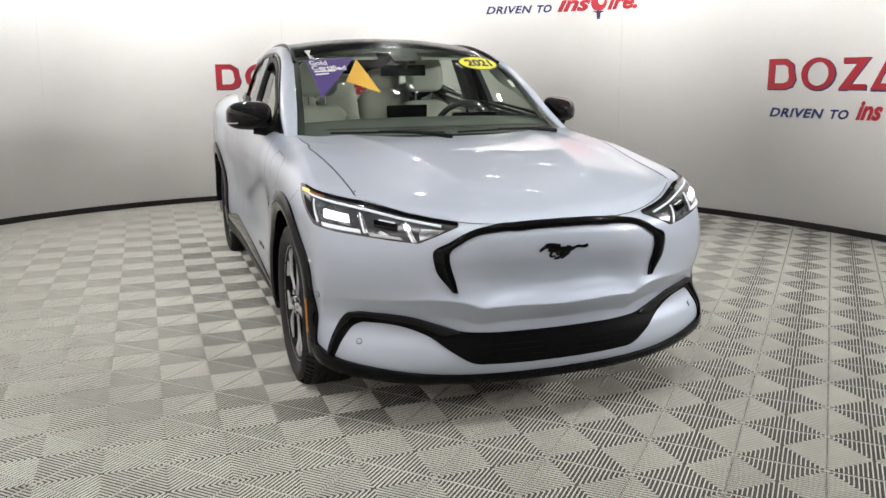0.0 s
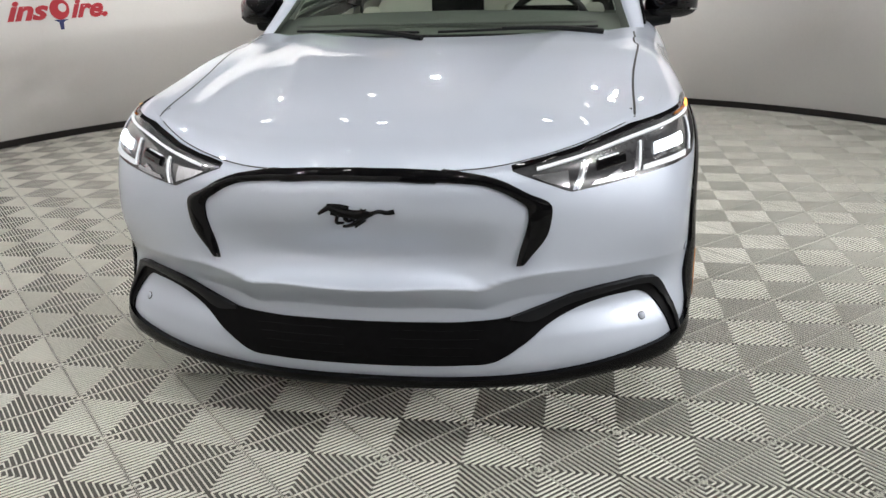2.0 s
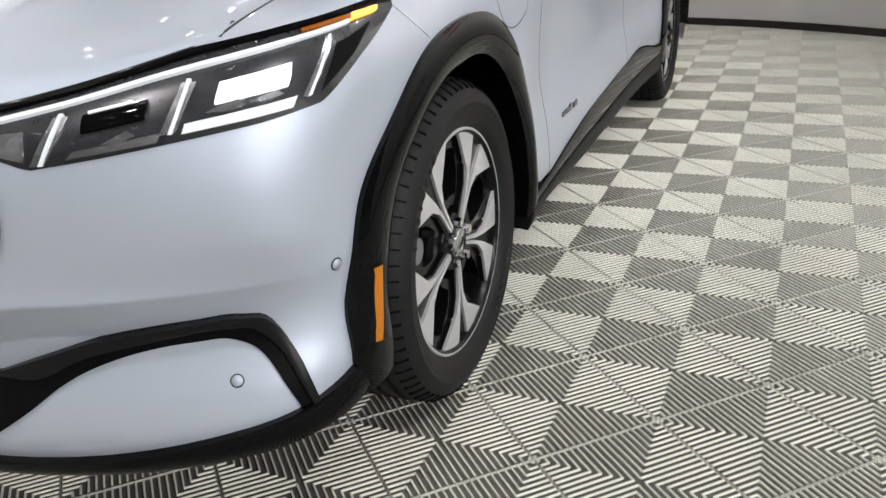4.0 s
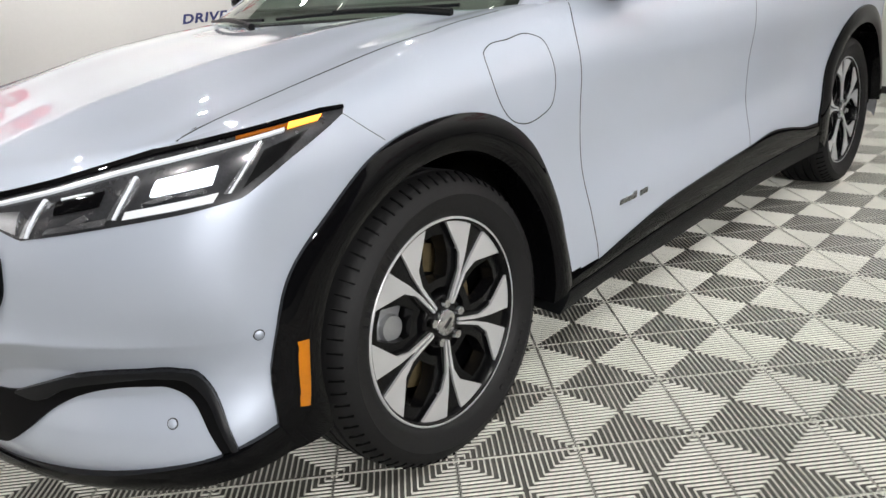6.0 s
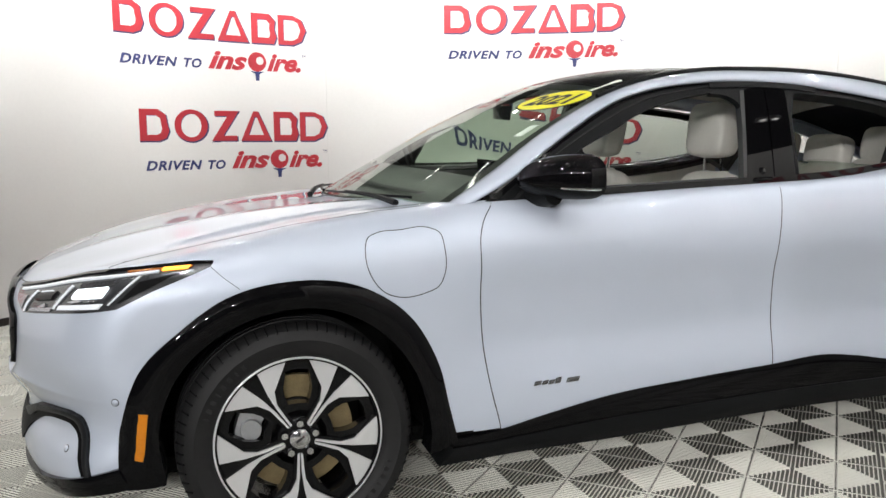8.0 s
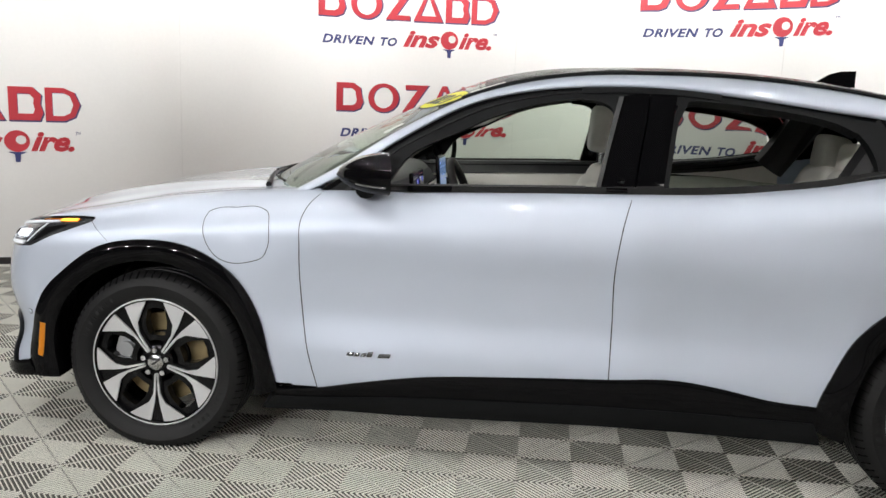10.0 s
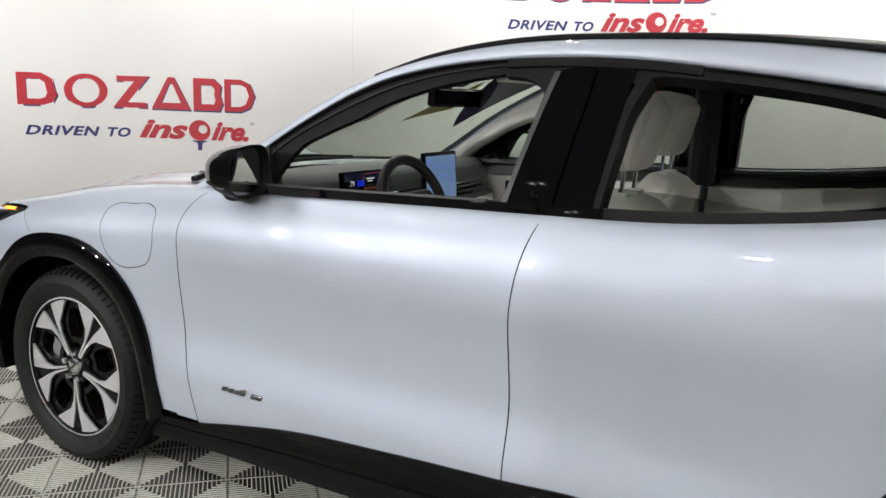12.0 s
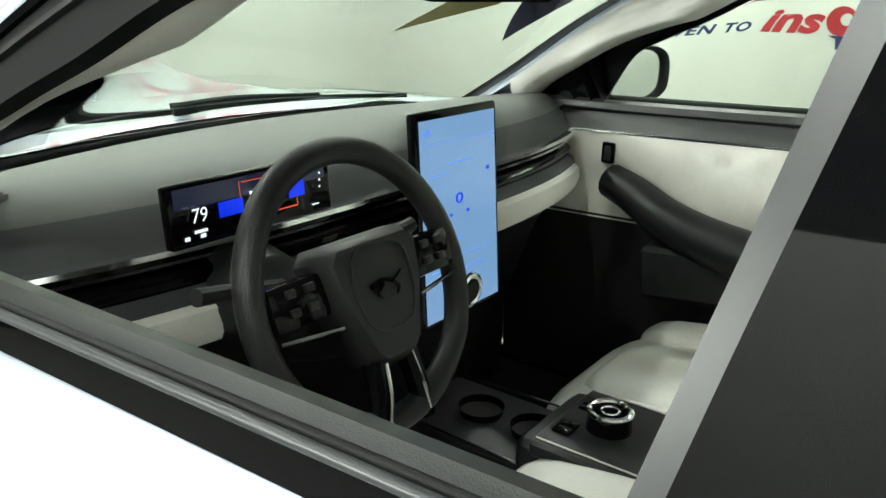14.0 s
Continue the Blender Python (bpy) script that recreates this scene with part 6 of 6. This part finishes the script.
def on_wall(name, pts, faces, deg, z, material, parent, off=0.004, step=0.08):
    """Lays flat points (u metres along the wall to the right, v up) on the curved wall."""
    r = float(wall_r((deg + 180) % 360 - 180))
    bm = bmesh.new()
    vs = [bm.verts.new((p[0], p[1], 0)) for p in pts]
    for f in faces:
        try:
            bm.faces.new([vs[i] for i in f])
        except ValueError:
            pass
    lo, hi = pts[:, 0].min(), pts[:, 0].max()
    for k in range(1, int((hi - lo) / step) + 1):
        bmesh.ops.bisect_plane(bm, geom=bm.verts[:] + bm.edges[:] + bm.faces[:], plane_co=(lo + k * step, 0, 0), plane_no=(1, 0, 0))
    for v in bm.verts:
        v.co = wall_at(deg - math.degrees(v.co.x / r), z + v.co.y, off)
    return part(name, bm, material, parent, smooth=False)


def ellipse(cx, cy, rx, ry, n=40, hole=None):
    a = np.linspace(0, 2 * math.pi, n + 1)[:-1]
    o = np.stack([cx + rx * np.cos(a), cy + ry * np.sin(a)], 1)
    if not hole:
        return o, [tuple(range(n))]
    i = np.stack([cx + hole * rx * np.cos(a), cy + (hole + 0.12) * ry * np.sin(a)], 1)
    return np.concatenate([o, i]), [(k, (k + 1) % n, n + (k + 1) % n, n + k) for k in range(n)]


def poly(*pts):
    return np.array(pts, float), [tuple(range(len(pts)))]


def loop(*pts, inner=0.5):
    """A plain outline with an opening in its middle."""
    o = np.array(pts, float)
    c = (o.min(0) + o.max(0)) / 2
    i = c + (o - c) * [inner, inner + 0.1]
    n = len(o)
    return np.concatenate([o, i]), [(k, (k + 1) % n, n + (k + 1) % n, n + k) for k in range(n)]


def slogan(deg, base, cut=9.0):
    """One printed sign: a row of red marks over a slogan line; deg is its left end, base the foot of the marks."""
    sign = empty("wall_sign", wall_at(deg, base), "red block marks over a navy and red printed slogan", "wall sign")
    inv = Matrix.Translation(wall_at(deg, base)).inverted()
    made = []
    H = 0.26
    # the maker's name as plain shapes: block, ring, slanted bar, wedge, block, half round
    shapes = [
        (0.00, [loop((0, 0), (0.17, 0), (0.235, 0.025), (0.262, 0.085), (0.245, 0.15), (0.235, 0.215), (0.165, 0.26), (0, 0.26), inner=0.52)]),
        (0.31, [ellipse(0.15, 0.13, 0.15, 0.135, hole=0.62)]),
        (0.645, [poly((0, 0), (0.075, 0), (0.255, 0.26), (0.18, 0.26)), poly((0.03, 0.215), (0.1495, 0.215), (0.18, 0.259), (0.03, 0.259)), poly((0.075, 0.001), (0.235, 0.001), (0.235, 0.045), (0.106, 0.045))]),
        (0.915, [loop((0, 0), (0.285, 0), (0.165, 0.26), (0.12, 0.26), inner=0.50)]),
        (1.225, [loop((0, 0), (0.21, 0), (0.235, 0.06), (0.215, 0.13), (0.225, 0.20), (0.165, 0.26), (0, 0.26), inner=0.50)]),
        (1.475, [loop((0, 0), (0.14, 0), (0.22, 0.035), (0.262, 0.13), (0.22, 0.225), (0.14, 0.26), (0, 0.26), inner=0.60)]),
    ]
    for u, items in shapes:
        if u > cut:
            continue
        for pts, faces in items:
            made.append(on_wall("red_mark", pts + [u, 0], faces, deg, base, RED, sign, 0.004))
            c = pts.mean(0)
            made.append(on_wall("mark_outline", (pts - c) * 1.04 + c + [u + 0.008, -0.008], faces, deg, base, DARK, sign, 0.002))
    for text, u0, u1 in (("DRIVEN", 0.04, 0.545), ("TO", 0.60, 0.76)):
        pts, faces = word(text, 0.12, 0.25, 0.004, 1.1)
        made.append(on_wall("slogan_navy", fit_box(pts, u0, u1, -0.245, -0.165), faces, deg, base, NAVY, sign))
    pts, faces = word("ins", 0.2, 0.35, 0.008)
    made.append(on_wall("slogan_red", fit_box(pts, 0.82, min(1.18, cut + 0.08), -0.245, -0.09), faces, deg, base, RED, sign))
    if cut < 2:
        for o in made:
            o.matrix_parent_inverse = inv
        return tagged(sign, group="signs on the studio wall")
    pts, faces = word("ire.", 0.2, 0.35, 0.008)
    made.append(on_wall("slogan_red", fit_box(pts, 1.36, 1.68, -0.245, -0.09), faces, deg, base, RED, sign))
    made.append(on_wall("bat_mark", *ellipse(1.27, -0.165, 0.085, 0.085), deg, base, RED, sign))
    made.append(on_wall("bat_ball", *ellipse(1.295, -0.155, 0.035, 0.035, 20), deg, base, WALLPAINT, sign, 0.006))
    made.append(on_wall("bat_handle", *poly((1.255, -0.33), (1.285, -0.33), (1.29, -0.27), (1.335, -0.25), (1.205, -0.25), (1.25, -0.27)), deg, base, NAVY, sign))
    pts, faces = word("TM", 0.04)
    made.append(on_wall("small_mark", fit_box(pts, 1.69, 1.73, -0.11, -0.085), faces, deg, base, NAVY, sign))
    for o in made:
        o.matrix_parent_inverse = inv
        tagged(sign, group="signs on the studio wall")
    return sign


LOW, HIGH = 1.20, 2.22
for deg, z in ((-12.0, 1.15), (-57.5, 2.16), (-60.0, 1.30), (-100.0, 2.32), (-103.0, 1.22), (145.2, HIGH), (-174, LOW)):
    slogan(deg, z)
slogan(102.8, LOW, 0.96)    # runs out at the end of the wall
for deg in (-150, -118, -84, -40, 124, 158, 176):
    vv = np.array([(0, 0.06), (0.004, 0.06), (0.004, WALL_H), (0, WALL_H)])
    ob = on_wall("wall_seam", vv, [(0, 1, 2, 3)], deg, 0, WALLPAINT, None, 0.0015)
    tagged(ob, "faint vertical joint in the wall covering", "wall", kind="structure")

# ---- ceiling spots ----
SPOT = mat("spot_glow", (1, 1, 1), 0.4, emit=(1.0, 0.97, 0.93), power=20.0)
SPOTBODY = mat("white_spot_housing", (0.7, 0.7, 0.7), 0.4)


def ceiling_spot():
    s = empty("ceiling_spot", (0, 0, 0), "white twin ceiling spot, lit", "ceiling light")
    part("spot_body", rbox((0, 0, -0.02), (0.26, 0.12, 0.04), 0.01), SPOTBODY, s, smooth=False)
    for x in (-0.065, 0.065):
        bm = bmesh.new()
        bmesh.ops.create_circle(bm, cap_ends=True, segments=16, radius=0.032, matrix=Matrix.Translation((x, 0, -0.042)) @ Matrix.Rotation(math.pi, 4, "X"))
        part("spot_lens", bm, SPOT, s, smooth=False)
    return tagged(s, group="ceiling spots")


spot = ceiling_spot()
places = [(ROOM.x + 1.3 * i, ROOM.y + 1.3 * j) for i in range(-3, 4) for j in range(-3, 4) if math.hypot(i, j) * 1.3 < 3.7]
places += [(ROOM.x + 1.25 * i, ROOM.y + 1.25 * j) for i in range(-5, 11) for j in range(-1, 11) if 4.6 < math.hypot(i, j) * 1.25 < 13.2 and (i > 0 or j > 2)]
spot.matrix_basis = pose(places[0][0], places[0][1], CEIL, 0, 0, 20)
for k, (x, y) in enumerate(places[1:]):
    copy_thing(spot, pose(x, y, CEIL, 0, 0, 20))

# ---- words on the car's stickers and displays ----
pts, faces = word("2021", 0.1, 0.0, 0.004)
sticker("sticker_text", fit_box(pts, OY - 0.095, OY + 0.095, OZ - 0.020, OZ + 0.020), faces, INK, 0.0045)
sticker("certified_sticker", *fan(dense([(-0.556, 1.418), (-0.30, 1.428), (-0.556, 1.215)]), 6), PURPLE, 0.0025, "purple and gold certified sticker")
sticker("certified_sticker", *fan(dense([(-0.292, 1.418), (-0.258, 1.240), (-0.405, 1.300)]), 6), GOLDST, 0.0035)
for text, y0, y1, z0, z1 in (("Gold", -0.545, -0.455, 1.385, 1.410), ("Certified", -0.545, -0.37, 1.358, 1.383)):
    pts, faces = word(text, 0.1, 0, 0.003)
    sticker("sticker_text", fit_box(pts, y0, y1, z0, z1), faces, WHITEST, 0.0045)
for y0, y1, z in ((-0.54, -0.43, 1.346), (-0.54, -0.47, 1.330)):
    sticker("sticker_bar", *fan(dense([(y0, z), (y1, z + 0.006), (y1, z + 0.014), (y0, z + 0.008)]), 2), WHITEST, 0.0045)
sticker("inspection_sticker", *fan(dense([(0.575, 1.265), (0.605, 1.265), (0.60, 1.305), (0.57, 1.305)]), 2), WHITEST, -0.002)
dash_text("79", -0.9635, 0.490, 1.055, 0.019, 0.023, UIWHITE, dash)

# ---- ribbed floor tiles ----
SIDE = 0.3005          # a tile's side; the tiles lie at 45 degrees to the car
RIBS = 20


def tile_mesh():
    """One tile: four triangles of ribs, each at a right angle to its own side, with a thin rim."""
    vs, fs = [], []

    def bar(x0, y0, x1, y1, half, zt, zb, m):
        """A rib from one point to another, with upright sides and a rounded top."""
        d = np.array([x1 - x0, y1 - y0])
        d = d / (np.hypot(*d) + 1e-9)
        n = np.array([-d[1], d[0]])
        k = len(vs)
        for g, z in ((-1, zb), (-1, zt - 0.6 * half), (-0.55, zt), (0.55, zt), (1, zt - 0.6 * half), (1, zb)):
            for x, y in ((x0, y0), (x1, y1)):
                p = m @ (np.array([x, y]) + n * half * g)
                vs.append((p[0], p[1], z))
        fs.extend([(k + i, k + i + 1, k + i + 3, k + i + 2) for i in (0, 2, 4, 6, 8)])

    h = SIDE / 2
    pitch = SIDE / RIBS
    for q in range(4):
        a = math.pi / 2 * q
        m = np.array([[math.cos(a), -math.sin(a)], [math.sin(a), math.cos(a)]])
        for i in range(RIBS):
            x = -h + pitch * (i + 0.5)
            bar(x, -h + 0.0040, x, -abs(x) + 0.0005, pitch * 0.14, 0.0, -0.0042, m)
        bar(-h, -h + 0.0020, h, -h + 0.0020, 0.0005, -0.0020, -0.0042, m)
    me = bpy.data.meshes.new("tile")
    me.from_pydata(vs, [], fs)
    me.materials.append(TILE)
    return me, vs, fs


tile_me, tv, tf = tile_mesh()
X0, Y0 = -0.160, 1.105           # a crossing of the tile joints
diag = SIDE * math.sqrt(2)
near, far = [], []
for i in range(-24, 25):
    for j in range(-24, 25):
        x = X0 + (i - j) * diag / 2
        y = Y0 + (i + j + 1) * diag / 2
        d = (math.degrees(math.atan2(y - ROOM.y, x - ROOM.x)) + 180) % 360 - 180
        r = math.hypot(x - ROOM.x, y - ROOM.y)
        if r > float(wall_r(d)) + 0.12:
            continue
        under = -2.6 < x < 0.3 and abs(y) < 0.6
        (far if under else near).append((math.hypot(x - 0.3, y - 1.2), x, y))
near.sort()
turn = Matrix.Rotation(radians(45), 4, "Z")
for _, x, y in near[:300]:
    ob = new("tile", tile_me)
    ob.matrix_world = Matrix.Translation((x, y, 0)) @ turn
    ob.parent = floor
rest = near[300:] + far
c45 = math.cos(radians(45))
tva = np.array(tv)
tva = np.stack([tva[:, 0] * c45 - tva[:, 1] * c45, tva[:, 0] * c45 + tva[:, 1] * c45, tva[:, 2]], 1)
allv = np.concatenate([tva + [x, y, 0] for _, x, y in rest])
tfa = np.array(tf)
allf = np.concatenate([tfa + k * len(tv) for k in range(len(rest))])
me = bpy.data.meshes.new("tile_field")
me.from_pydata(allv.tolist(), [], allf.tolist())
me.materials.append(TILE)
ob = new("tile_field", me)
ob.parent = floor
tagged(ob, "pale grey ribbed floor tiles further off", kind="stuff")
